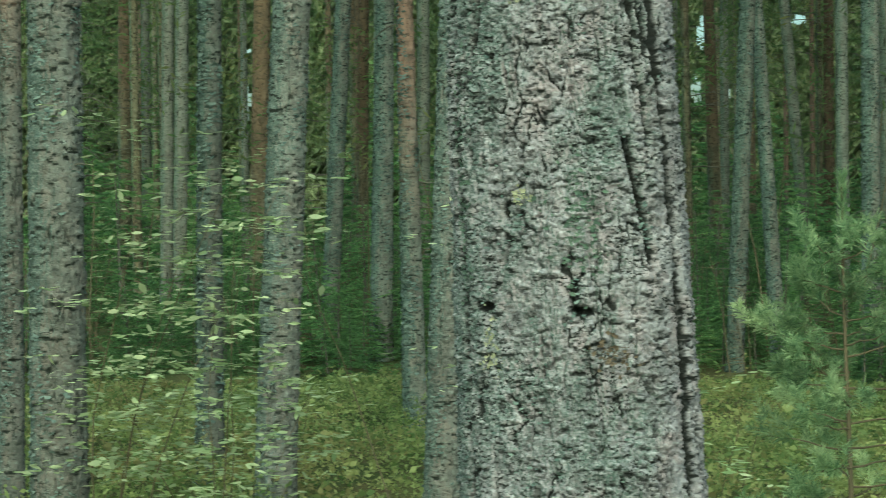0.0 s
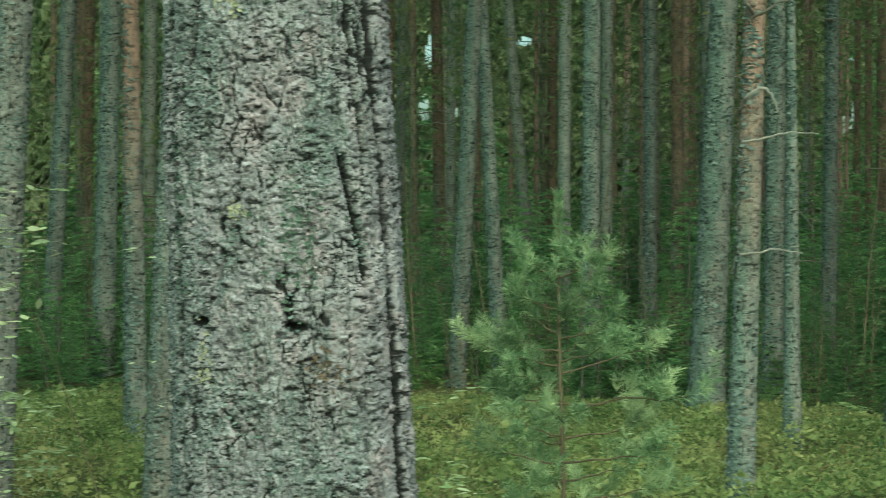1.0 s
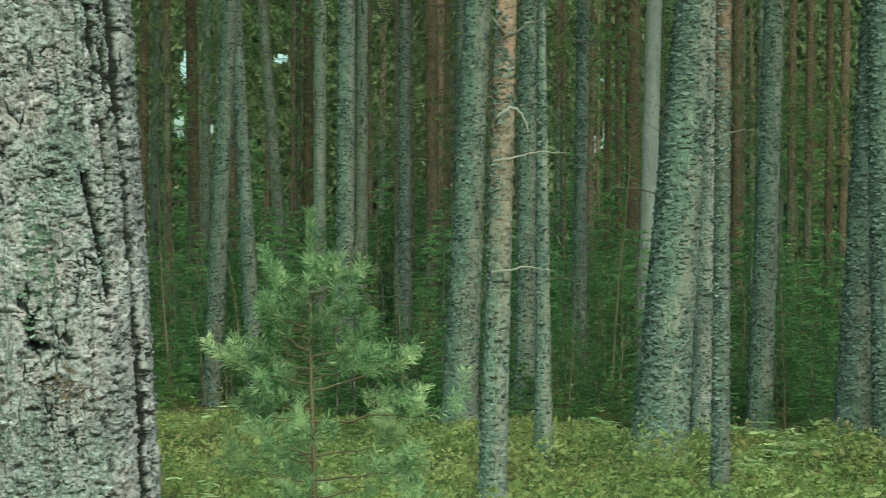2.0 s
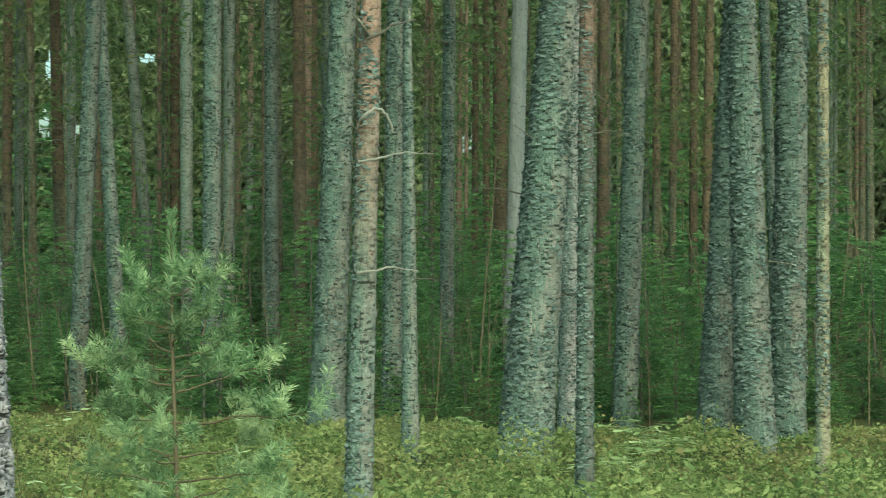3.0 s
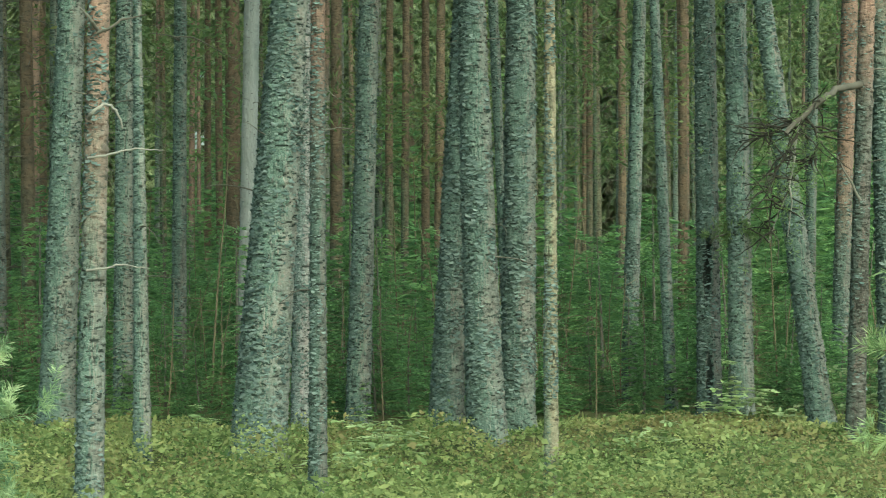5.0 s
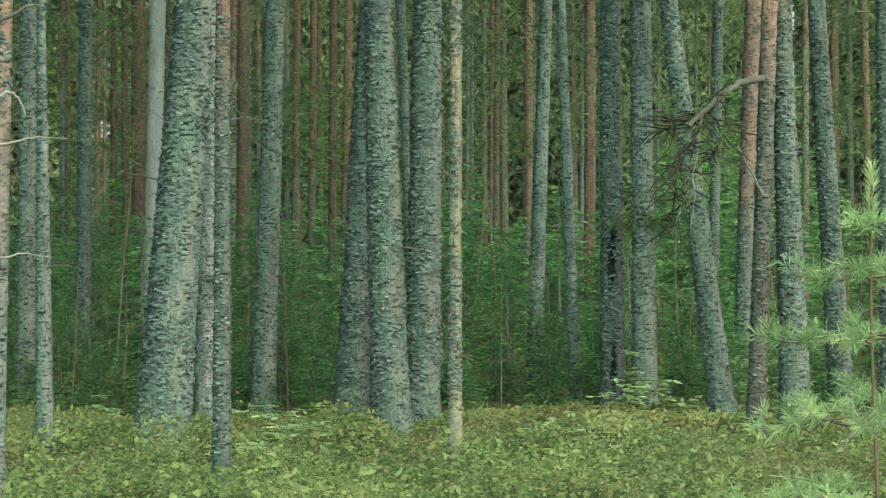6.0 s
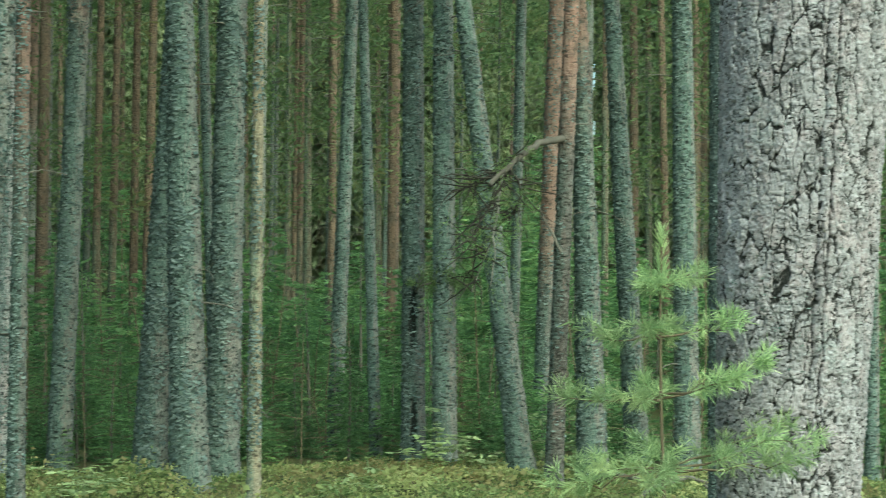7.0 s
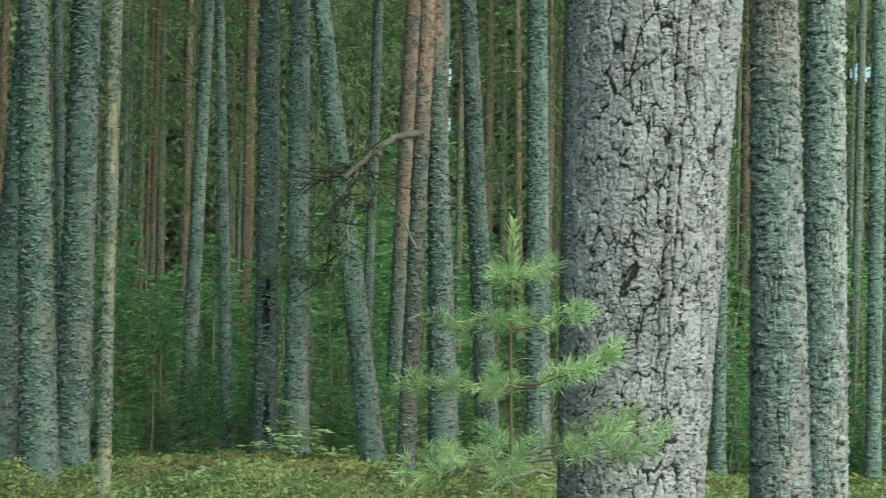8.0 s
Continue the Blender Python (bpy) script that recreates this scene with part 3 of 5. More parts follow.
def pine(x, y, r0, r4, lx, ly, red, bark=None, rough=None, front=None, twigs=10, label="", notches=(), cracks=(), longest=0.5, height=None, flakes=1500, flake_size=(0.020, 0.062), plated=None, calm_front=-1.0):
    """A pine: the thing stands at the trunk's foot; trunk, crown and dry twigs are its parts."""
    TREES[0] += 1
    seed = TREES[0]
    d = math.hypot(x, y)
    near, mid = d < 9.9, d < 23
    tree = new("pine_tree")
    tree.location = (x, y, float(ground_z(x, y)[0]))
    tree.empty_display_size = 0.3
    height = height or 16.5 + (seed * 7 % 5) * 0.6
    top = 1.6 + d * 0.165
    if front is None:
        front = (0.0, min(top, 5.5), 0.016, 72) if mid else (0.0, min(top + 0.5, 9), 0.12, 20)
    if rough is None:
        rough = (0.034, 0.050, 0.014, 0.0065, 0.35, 0.75) if mid else (0.05, 0.09, 0.010, 0.004, 0.4, 0.6)
        rough = (rough[0], rough[1], min(rough[2], r0 * 0.13), min(rough[3], r0 * 0.06), rough[4], rough[5])
    toward = np.array([-x, -y]) / d
    knot = np.random.default_rng(seed + 900)
    if mid and not plated:
        notches = [*notches, *((knot.uniform(-65, 65), knot.uniform(0.4, top), knot.uniform(0.010, 0.018), knot.uniform(0.009, 0.016), 0.014) for _ in range(6))]
    me = trunk_mesh(r0, r4, (lx, ly), toward, height, front, rough, seed, notches, cracks, plated, calm_front)
    trunk = part("trunk", me, bark or (BARK_LICHEN if mid else BARK_GREY if red > 4.5 else BARK_FAR), tree)
    trunk["red_from"] = float(red)
    crown = part("crown", CROWNS[seed % 4], None, tree)
    crown.location = (lx * 9, ly * 9, 0)
    crown.rotation_euler = (0, 0, seed * 1.7)
    if twigs:
        single = dead_twigs(seed, r0, (lx, ly), 0.7 if mid else 1.2, min(top + 0.5, 9), twigs, longest)
        if mid:
            for v, f in single:
                part("dry_twig", build_mesh("dry_twig", v, f), TWIG_DEAD, tree)
        else:
            tagged(part("dry_brush", build_mesh("dry_brush", *joined(single)), TWIG_DEAD, tree), kind="stuff")
    if mid and flakes:
        v, f = lichen_flakes(seed, r0, r4, (lx, ly), toward, front, flakes, np.array(flake_size) * min(1.0, 0.35 + r0 * 6))
        tagged(part("lichen", build_mesh("lichen", v, f), LICHEN, tree, "curled grey-green lichen flakes"), kind="stuff")
    tone = "orange-topped" if red < 3.5 else "lichen-grey" if mid else "brown-grey"
    size = "slender" if r0 < 0.075 else "stout" if r0 > 0.16 else "straight"
    tagged(tree, label or f"{size} {tone} pine trunk rising from mossy ground", "tree", "pines of the wood")
    return tree


pine(-5.859, 8.234, 0.0688, 0.0415, 0.0128, 0.0090, 2.2, front=(0.3, 3.4, 0.010, 120), bark=BARK_SHAGGY, flakes=1000, flake_size=(0.014, 0.04), twigs=3, longest=0.25)
pine(-4.827, 7.124, 0.1232, 0.0960, 0.0040, 0.0027, 9, front=(0.3, 3.4, 0.010, 120), bark=BARK_SHAGGY, flakes=1000, flake_size=(0.014, 0.04), twigs=3, longest=0.25)
pine(-17.026, 27.217, 0.1110, 0.1020, 0.0111, 0.0069, 3)
pine(-13.406, 22.398, 0.0871, 0.0781, 0.0185, 0.0110, 9)
pine(-13.769, 23.345, 0.0980, 0.0891, 0.0223, 0.0130, 9)
pine(-5.871, 10.239, 0.0814, 0.0599, 0.0134, 0.0076, 9)
pine(-12.845, 23.864, 0.1366, 0.1165, 0.0254, 0.0135, 1.5)
pine(-5.031, 9.445, 0.1100, 0.0945, 0.0438, 0.0228, 9, front=(0.3, 3.4, 0.010, 120), bark=BARK_SHAGGY, flakes=1000, flake_size=(0.014, 0.04), twigs=3, longest=0.25, notches=[(-38, 1.58, 0.016, 0.020, 0.03)])
pine(-9.789, 19.814, 0.0949, 0.0840, 0.0517, 0.0251, 9)
pine(-13.288, 28.118, 0.0986, 0.0897, 0.0200, 0.0094, 2)
pine(-8.846, 19.155, 0.1220, 0.0929, 0.0238, 0.0109, 9)
pine(-5.907, 13.350, 0.0888, 0.0500, -0.0108, -0.0048, 1.7)
pine(-10.809, 24.849, 0.0940, 0.0851, 0.0116, 0.0050, 9)
pine(-3.795, 8.816, 0.0936, 0.0498, 0.0338, 0.0141, 9, front=(0.3, 3.4, 0.010, 120), bark=BARK_SHAGGY, flakes=1000, flake_size=(0.014, 0.04), twigs=3, longest=0.25)
pine(-9.737, 32.629, 0.0913, 0.0832, 0.0116, 0.0034, 2)
pine(-8.307, 30.955, 0.1082, 0.0921, -0.0190, -0.0051, 2.2)
pine(-5.072, 19.398, 0.0875, 0.0765, 0.0456, 0.0116, 9)
pine(-4.869, 20.479, 0.0825, 0.0624, -0.0502, -0.0121, 9)
pine(-6.013, 27.398, 0.0948, 0.0725, -0.0755, -0.0173, 5)
pine(-6.794, 32.343, 0.0888, 0.0821, 0.0033, 0.0007, 0)
pine(-5.207, 25.523, 0.0844, 0.0786, 0.0028, 0.0006, 9)
pine(-3.580, 18.709, 0.0910, 0.0776, 0.0065, 0.0012, 9)
pine(-4.671, 25.626, 0.0817, 0.0717, 0.0049, 0.0009, 9)
pine(-3.401, 21.278, 0.0789, 0.0643, -0.0019, -0.0003, 9)
pine(-4.551, 32.732, 0.1038, 0.0878, 0.0038, 0.0005, 1)
pine(-2.254, 17.050, 0.1515, 0.1081, 0.0426, 0.0054, 9)
branchy = pine(-1.310, 11.271, 0.0808, 0.0488, 0.0276, 0.0030, 1.5, twigs=4, longest=0.3)
pine(-1.765, 17.911, 0.0964, 0.0696, 0.0096, 0.0009, 9)
pine(-1.316, 14.740, 0.0668, 0.0200, -0.0040, -0.0004, 9)
feathered = pine(-1.525, 21.444, 0.0829, 0.0647, 0.0118, 0.0008, 9)
pine(-2.140, 37.985, 0.0753, 0.0619, 0.0063, 0.0003, 0)
pine(-2.003, 39.994, 0.0743, 0.0743, -0.0004, -0.0000, 0)
pine(-1.306, 30.016, 0.1114, 0.1114, 0.0036, 0.0002, 1)
pine(-0.833, 21.983, 0.0963, 0.0820, 0.0255, 0.0009, 9, BARK_PALE, flakes=160, flake_size=(0.012, 0.03))
leaning = pine(-0.471, 14.791, 0.2054, 0.1147, 0.0771, 0.0018, 9, label="stout lichen-crusted pine leaning with flared foot", rough=(0.046, 0.070, 0.020, 0.010, 0.35, 0.45), front=(0.0, 4.1, 0.012, 110), flakes=4600, flake_size=(0.024, 0.070))
slim = pine(-0.018, 11.998, 0.0559, 0.0372, 0.0065, 0.0000, 2.0, twigs=4, longest=0.3)
pine(0.234, 28.997, 0.0964, 0.0830, 0.0065, -0.0001, 1)
pine(0.328, 17.495, 0.1070, 0.0824, 0.0342, -0.0008, 3.8)
pine(1.135, 32.979, 0.0700, 0.0620, 0.0105, -0.0004, 2)
pine(1.314, 30.971, 0.0636, 0.0579, 0.0122, -0.0005, 2)
pine(1.754, 32.952, 0.0748, 0.0667, 0.0065, -0.0004, 1)
pine(1.900, 31.942, 0.0823, 0.0732, 0.0156, -0.0010, 1)
pine(1.040, 16.481, 0.1409, 0.1003, 0.0560, -0.0021, 9, rough=(0.042, 0.065, 0.016, 0.008, 0.35, 0.45), front=(0.0, 4.3, 0.013, 96), flakes=3200, flake_size=(0.024, 0.070))
pine(1.285, 15.260, 0.1480, 0.0960, -0.0290, 0.0017, 9, rough=(0.042, 0.065, 0.016, 0.008, 0.35, 0.45), front=(0.0, 4.3, 0.013, 96), flakes=3200, flake_size=(0.024, 0.070))
pine(1.913, 19.907, 0.0486, 0.0486, -0.0359, 0.0033, 9)
pine(1.589, 15.920, 0.1405, 0.1096, 0.0157, -0.0016, 9, rough=(0.042, 0.065, 0.016, 0.008, 0.35, 0.45), front=(0.0, 4.3, 0.013, 96), flakes=3200, flake_size=(0.024, 0.070))
pine(1.395, 11.917, 0.0457, 0.0255, 0.0029, -0.0003, 2.0, BARK_TAN, twigs=4, longest=0.3)
pine(4.474, 32.694, 0.0599, 0.0532, 0.0065, -0.0009, 2)
pine(4.563, 29.650, 0.0640, 0.0559, 0.0026, -0.0004, 1)
pine(3.092, 19.732, 0.0811, 0.0610, 0.0344, -0.0055, 9)
pine(3.166, 17.692, 0.0545, 0.0419, -0.0355, 0.0062, 9, twigs=4, longest=0.3)
pine(5.446, 29.474, 0.0736, 0.0656, 0.0052, -0.0010, 0)
pine(4.525, 33.669, 0.0558, 0.0501, 0.0074, -0.0010, 1)
pine(5.156, 33.579, 0.0583, 0.0583, -0.0024, 0.0004, 1)
scarred = pine(3.384, 17.041, 0.1056, 0.0865, -0.0066, 0.0013, 9, notches=[(-4, 1.28, 0.030, 0.22, 0.035), (2, 1.52, 0.020, 0.10, 0.02), (0, 0.35, 0.03, 0.25, 0.02)], label="pine with a dark charred scar in its bark")
pine(3.572, 16.594, 0.1033, 0.0842, -0.0098, 0.0021, 9)
pine(4.121, 16.055, 0.1069, 0.0691, -0.1273, 0.0305, 9, twigs=4, longest=0.3)
pine(5.570, 22.289, 0.0591, 0.0591, 0.0182, -0.0046, 9)
pine(5.364, 20.223, 0.0840, 0.0840, 0.0332, -0.0089, 1.5)
broken = pine(4.153, 15.164, 0.0738, 0.0574, 0.0311, -0.0085, 2.7, twigs=4, longest=0.3, bark=BARK_DARK, flakes=300)
pine(4.566, 15.463, 0.1270, 0.0592, -0.0336, 0.0097, 3.0, twigs=4, longest=0.3)
pine(5.455, 17.074, 0.1077, 0.0707, -0.0581, 0.0179, 9)
pine(9.499, 28.377, 0.0557, 0.0557, -0.0209, 0.0069, 0)
pine(5.557, 15.987, 0.1068, 0.0836, -0.0157, 0.0054, 9)
pine(3.785, 10.250, 0.0820, 0.0740, -0.0009, 0.0003, 9, front=(0.3, 3.4, 0.010, 120), bark=BARK_SHAGGY, flakes=1000, flake_size=(0.014, 0.04), twigs=3, longest=0.25)
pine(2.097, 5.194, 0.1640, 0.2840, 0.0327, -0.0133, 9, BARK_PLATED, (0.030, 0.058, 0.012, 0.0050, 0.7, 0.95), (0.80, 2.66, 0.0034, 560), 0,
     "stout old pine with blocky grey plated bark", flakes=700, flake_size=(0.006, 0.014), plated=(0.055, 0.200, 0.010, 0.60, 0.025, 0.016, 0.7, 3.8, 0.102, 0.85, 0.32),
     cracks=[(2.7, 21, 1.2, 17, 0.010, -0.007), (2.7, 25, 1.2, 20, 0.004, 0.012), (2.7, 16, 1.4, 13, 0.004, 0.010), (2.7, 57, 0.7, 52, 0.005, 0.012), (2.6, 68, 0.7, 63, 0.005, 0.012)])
pine(3.972, 7.971, 0.1437, 0.0896, -0.0255, 0.0123, 2.6, front=(0.3, 3.4, 0.010, 120), bark=BARK_BRIGHT, flakes=1000, flake_size=(0.014, 0.04), twigs=3, longest=0.25)
pine(4.598, 8.776, 0.1084, 0.0921, -0.0142, 0.0073, 9, front=(0.3, 3.4, 0.010, 120), bark=BARK_BRIGHT, flakes=1000, flake_size=(0.014, 0.04), twigs=3, longest=0.25)
pine(7.178, 15.854, 0.0618, 0.0329, -0.0002, 0.0001, 9)
pine(11.246, 21.098, 0.0557, 0.0455, 0.0101, -0.0053, 9)
pine(8.124, 14.830, 0.0635, 0.0576, 0.0010, -0.0005, 9)
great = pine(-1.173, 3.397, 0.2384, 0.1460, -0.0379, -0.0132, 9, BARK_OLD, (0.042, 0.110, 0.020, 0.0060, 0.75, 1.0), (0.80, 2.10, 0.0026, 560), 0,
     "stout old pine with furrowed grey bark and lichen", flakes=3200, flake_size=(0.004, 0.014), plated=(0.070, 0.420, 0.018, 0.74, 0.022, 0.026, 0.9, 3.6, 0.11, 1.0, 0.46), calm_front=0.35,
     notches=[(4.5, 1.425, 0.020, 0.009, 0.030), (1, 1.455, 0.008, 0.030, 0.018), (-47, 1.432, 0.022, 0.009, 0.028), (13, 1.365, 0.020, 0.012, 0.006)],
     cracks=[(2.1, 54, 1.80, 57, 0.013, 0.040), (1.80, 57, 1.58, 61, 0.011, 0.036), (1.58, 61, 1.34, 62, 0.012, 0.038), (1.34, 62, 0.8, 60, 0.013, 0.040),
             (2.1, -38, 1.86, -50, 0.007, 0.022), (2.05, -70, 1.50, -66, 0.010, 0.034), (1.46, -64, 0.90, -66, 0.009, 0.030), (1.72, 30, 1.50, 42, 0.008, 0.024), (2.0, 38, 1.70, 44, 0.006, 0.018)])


pine(-0.154, 16.80, 0.0950, 0.0780, 0.0130, 0.0000, 9, BARK_BRIGHT, twigs=2, longest=0.25)


def bark_patch(tree, r0, r4, lean, toward, heart, size, count, flake, material, label, seed):
    """A patch of small flakes or moss that lies on a trunk. heart: degrees round from the front, and height; size: its width and height."""
    rng = np.random.default_rng(seed)
    u, w = rng.normal(0, 0.45, count), rng.normal(0, 0.45, count)
    z = heart[1] + w * size[1]
    r = r0 + (r4 - r0) * z / 4
    phi = radians(heart[0]) + u * size[0] / r
    d = np.cos(phi)[:, None] * toward + np.sin(phi)[:, None] * np.array([-toward[1], toward[0]])
    p = np.column_stack([d * (r + rng.uniform(-0.001, 0.006, count))[:, None], z])
    p[:, 0] += lean[0] * z
    p[:, 1] += lean[1] * z
    out, along = np.column_stack([d, 0 * z]), unit(np.column_stack([-d[:, 1], d[:, 0], rng.normal(0, 0.5, count)]))
    up = unit(np.cross(along, out) + out * rng.uniform(-0.1, 0.5, (count, 1)))
    up *= np.sign(up[:, 2:3])
    k = rng.uniform(*flake, (count, 1))
    v = np.stack([p - along * k * 0.6, p - up * k * 0.35, p + along * k * 0.6, p + up * k * 0.4 + out * k * 0.25], 1).reshape(-1, 3)
    tagged(part("bark_patch", build_mesh("bark_patch", v, np.arange(len(v)).reshape(-1, 4), False), material, tree, label), kind="stuff")


def patch_material(name, a, b):
    n = Nodes(name)
    n.bump(n.noise(220, 2), 0.4, 0.002)
    return n.done(n.mix(n.island(), a, b), 0.95)


LICHEN_YELLOW = patch_material("lichen_yellow", (0.20, 0.21, 0.13), (0.38, 0.37, 0.25))
MOSS_BROWN = patch_material("bark_bare_brown", (0.060, 0.046, 0.032), (0.15, 0.115, 0.085))
LICHEN_GREEN = patch_material("lichen_dark_green", (0.040, 0.062, 0.048), (0.12, 0.165, 0.125))
GREAT = (0.2384, 0.1460, (-0.0379, -0.0132), np.array([1.173, -3.397]) / math.hypot(1.173, 3.397))
bark_patch(great, *GREAT, (-42, 1.365), (0.030, 0.055), 120, (0.004, 0.010), LICHEN_YELLOW, "yellow-grey lichen patch", 1)
bark_patch(great, *GREAT, (17, 1.352), (0.050, 0.040), 90, (0.004, 0.011), MOSS_BROWN, "bare brown bark patch", 2)
bark_patch(great, *GREAT, (6, 1.57), (0.060, 0.100), 260, (0.004, 0.012), LICHEN_GREEN, "dark green lichen patch", 3)
bark_patch(great, *GREAT, (-62, 1.62), (0.040, 0.300), 170, (0.005, 0.014), LICHEN_GREEN, "dark green lichen patch", 4)
bark_patch(great, *GREAT, (-22, 1.62), (0.022, 0.016), 40, (0.004, 0.010), LICHEN_YELLOW, "yellow-grey lichen patch", 5)
bark_patch(great, *GREAT, (-24, 1.98), (0.030, 0.030), 60, (0.005, 0.012), LICHEN_YELLOW, "yellow-grey lichen patch", 6)


# ---------------------------------------------------------------- inner wood: further trunks of the same kind, and unseen ones added for shade
def inner_wood():
    rng = np.random.default_rng(8)
    kinds = []
    for k in range(5):
        me = trunk_mesh(0.10, 0.085, (0.006 * (k - 2), 0), np.array([0, -1.0]), 16.5, (0.0, 9.0, 0.15, 14), (0.05, 0.09, 0.008, 0.004, 0.4, 0.6), 90 + k)
        tw = build_mesh("dry_brush", *joined(dead_twigs(70 + k, 0.09, (0.006 * (k - 2), 0), 1.0, 9.5, 52, 1.1)))
        kinds.append((me, tw, BARK_FAR if k < 3 else BARK_GREY))
    shade_rng = np.random.default_rng(18)
    for n in range(205):
        if n < 150:
            a, d = radians(rng.uniform(-38, 32)), rng.uniform(26, 68)
        else:  # trees added out of view beside the clearing, to keep skylight off the left
            a, d = radians(shade_rng.uniform(-85, -41)), shade_rng.uniform(8, 38)
        x, y = math.sin(a) * d, math.cos(a) * d
        tree = new("pine_tree")
        tree.location, tree.rotation_euler = (x, y, float(ground_z(x, y)[0])), (0, 0, rng.uniform(-0.5, 0.5))
        s = rng.uniform(0.55, 1.1)
        me, tw, bark = kinds[n % 5]
        trunk = part("trunk", me, bark, tree)
        trunk.scale = (s, s, 1)
        trunk["red_from"] = float(rng.choice([1.5, 4.0, 7.0, 9.0, 9.0]))
        tagged(part("dry_brush", tw, TWIG_DEAD, tree), kind="stuff")
        part("crown", CROWNS[n % 4], None, tree).rotation_euler = (0, 0, n * 2.1)
        tagged(tree, "thin pine trunk of the shaded wood and its unseen shading side", "tree", "pines of the inner wood")


inner_wood()


# ---------------------------------------------------------------- undergrowth
def spruce_mesh(seed, high, spray):
    """Needle sprays of a young spruce, whorl on whorl, and its stem."""
    rng = np.random.default_rng(seed)
    base, way = [], []
    z = 0.06 * high
    while z < high * 0.97:
        reach = (high - z) * 0.30 + 0.07 * high * 0.6
        for _ in range(rng.integers(5, 8)):
            a = rng.uniform(0, 2 * math.pi)
            out = np.array([math.cos(a), math.sin(a), rng.uniform(-0.25, 0.25)])
            side = np.array([-math.sin(a), math.cos(a), 0])
            length = reach * rng.uniform(0.65, 1.15)
            count = max(5, int(length / spray * 7.5))
            s = rng.uniform(0.12, 1.0, count)[:, None]
            lay = rng.choice([-1.0, -0.5, 0.5, 1.0], count)[:, None]
            base.append(np.array([0, 0, z]) + out * length * s + side * lay * rng.uniform(0, 0.25, (count, 1)) * length * (1.1 - s) - np.array([0, 0, 0.12]) * length * s**2)
            way.append(unit(out + side * lay * 0.9 + rng.normal(0, 0.18, (count, 3)) - (0, 0, 0.12)))
        z += max(0.05, high * 0.055) * rng.uniform(0.8, 1.2)
    base, way = np.concatenate(base), np.concatenate(way)
    n = len(base)
    leaf = blades(base, way, spray * rng.uniform(0.7, 1.3, n), spray * rng.uniform(0.13, 0.24, n), rng)
    stem = tube([(0, 0, -0.05), (0.01, 0, high * 0.5), (0, 0, high)], [0.012 * high + 0.004, 0.008 * high, 0.003], 6)
    return leaf, stem


EDGE_BEARINGS, EDGE_DISTANCES = (-16, -9, 32), (19.0, 17.2, 16.9)


def wood_edge(a):
    """How far off the undergrowth begins, by bearing in degrees."""
    return float(np.interp(a, EDGE_BEARINGS, EDGE_DISTANCES))


def make_spruces():
    kinds = []
    for k, (high, spray) in enumerate([(0.7, 0.06), (1.1, 0.075), (1.6, 0.09), (2.3, 0.11), (3.4, 0.15), (5.0, 0.20), (7.5, 0.27), (1.3, 0.08), (2.0, 0.10), (0.45, 0.05)]):
        leaf, stem = spruce_mesh(200 + k, high, spray * 0.75)
        kinds.append((high, build_mesh("needles", *leaf, False), build_mesh("stem", *stem)))
    rng = np.random.default_rng(17)

    def plant(kind, a, d):
        high, leaf, stem = kinds[kind]
        x, y = math.sin(a) * d, math.cos(a) * d
        ob = new("young_spruce")
        ob.location, ob.rotation_euler = (x, y, float(ground_z(x, y)[0])), (rng.normal(0, 0.04), rng.normal(0, 0.04), rng.uniform(0, 6.28))
        s = rng.uniform(0.85, 1.2)
        ob.scale = (s, s, s)
        part("needles", leaf, NEEDLES_SPRUCE, ob)
        part("stem", stem, TWIG_DEAD, ob)
        size = "knee-high" if high < 1 else "chest-high" if high < 2.1 else "tall"
        tagged(ob, f"{size} bushy green young spruce in the shaded undergrowth", "young tree", "undergrowth spruces")

    for _ in range(130):  # low edge behind the open floor
        a = rng.uniform(-38, 32)
        plant(int(rng.choice([0, 0, 1, 1])), radians(a), wood_edge(a) + 0.4 + 3.4 * rng.uniform())
    plant(8, radians(-2.4), 20.3)
    plant(7, radians(-1.9), 19.6)
    for _ in range(140):
        plant(int(rng.choice([1, 7, 2, 2, 8])), radians(rng.uniform(-38, 32)), rng.uniform(20.8, 31))


make_spruces()


def low_fringe():
    """Seedlings along the wood's edge, too many to count."""
    rng = np.random.default_rng(29)
    kinds = [spruce_mesh(240 + k, high, 0.045)[0] for k, high in enumerate((0.32, 0.45, 0.60))]
    out = []
    for n in range(340):
        a = rng.uniform(-38, 32)
        d, t, s = wood_edge(a) + 0.2 + 3.6 * rng.uniform() ** 1.2, rng.uniform(0, 6.28), rng.uniform(0.7, 1.2)
        x, y = math.sin(radians(a)) * d, math.cos(radians(a)) * d
        v, f = kinds[n % 3]
        turn = np.array([[math.cos(t), -math.sin(t), 0], [math.sin(t), math.cos(t), 0], [0, 0, 1]])
        out.append((v @ turn.T * s + (x, y, float(ground_z(x, y)[0])), f))
    ob = new("low_undergrowth", build_mesh("low_undergrowth", *joined(out), False))
    ob.data.materials.append(NEEDLES_SPRUCE)
    tagged(ob, "low green seedlings along the edge of the wood", "undergrowth", kind="stuff")


low_fringe()


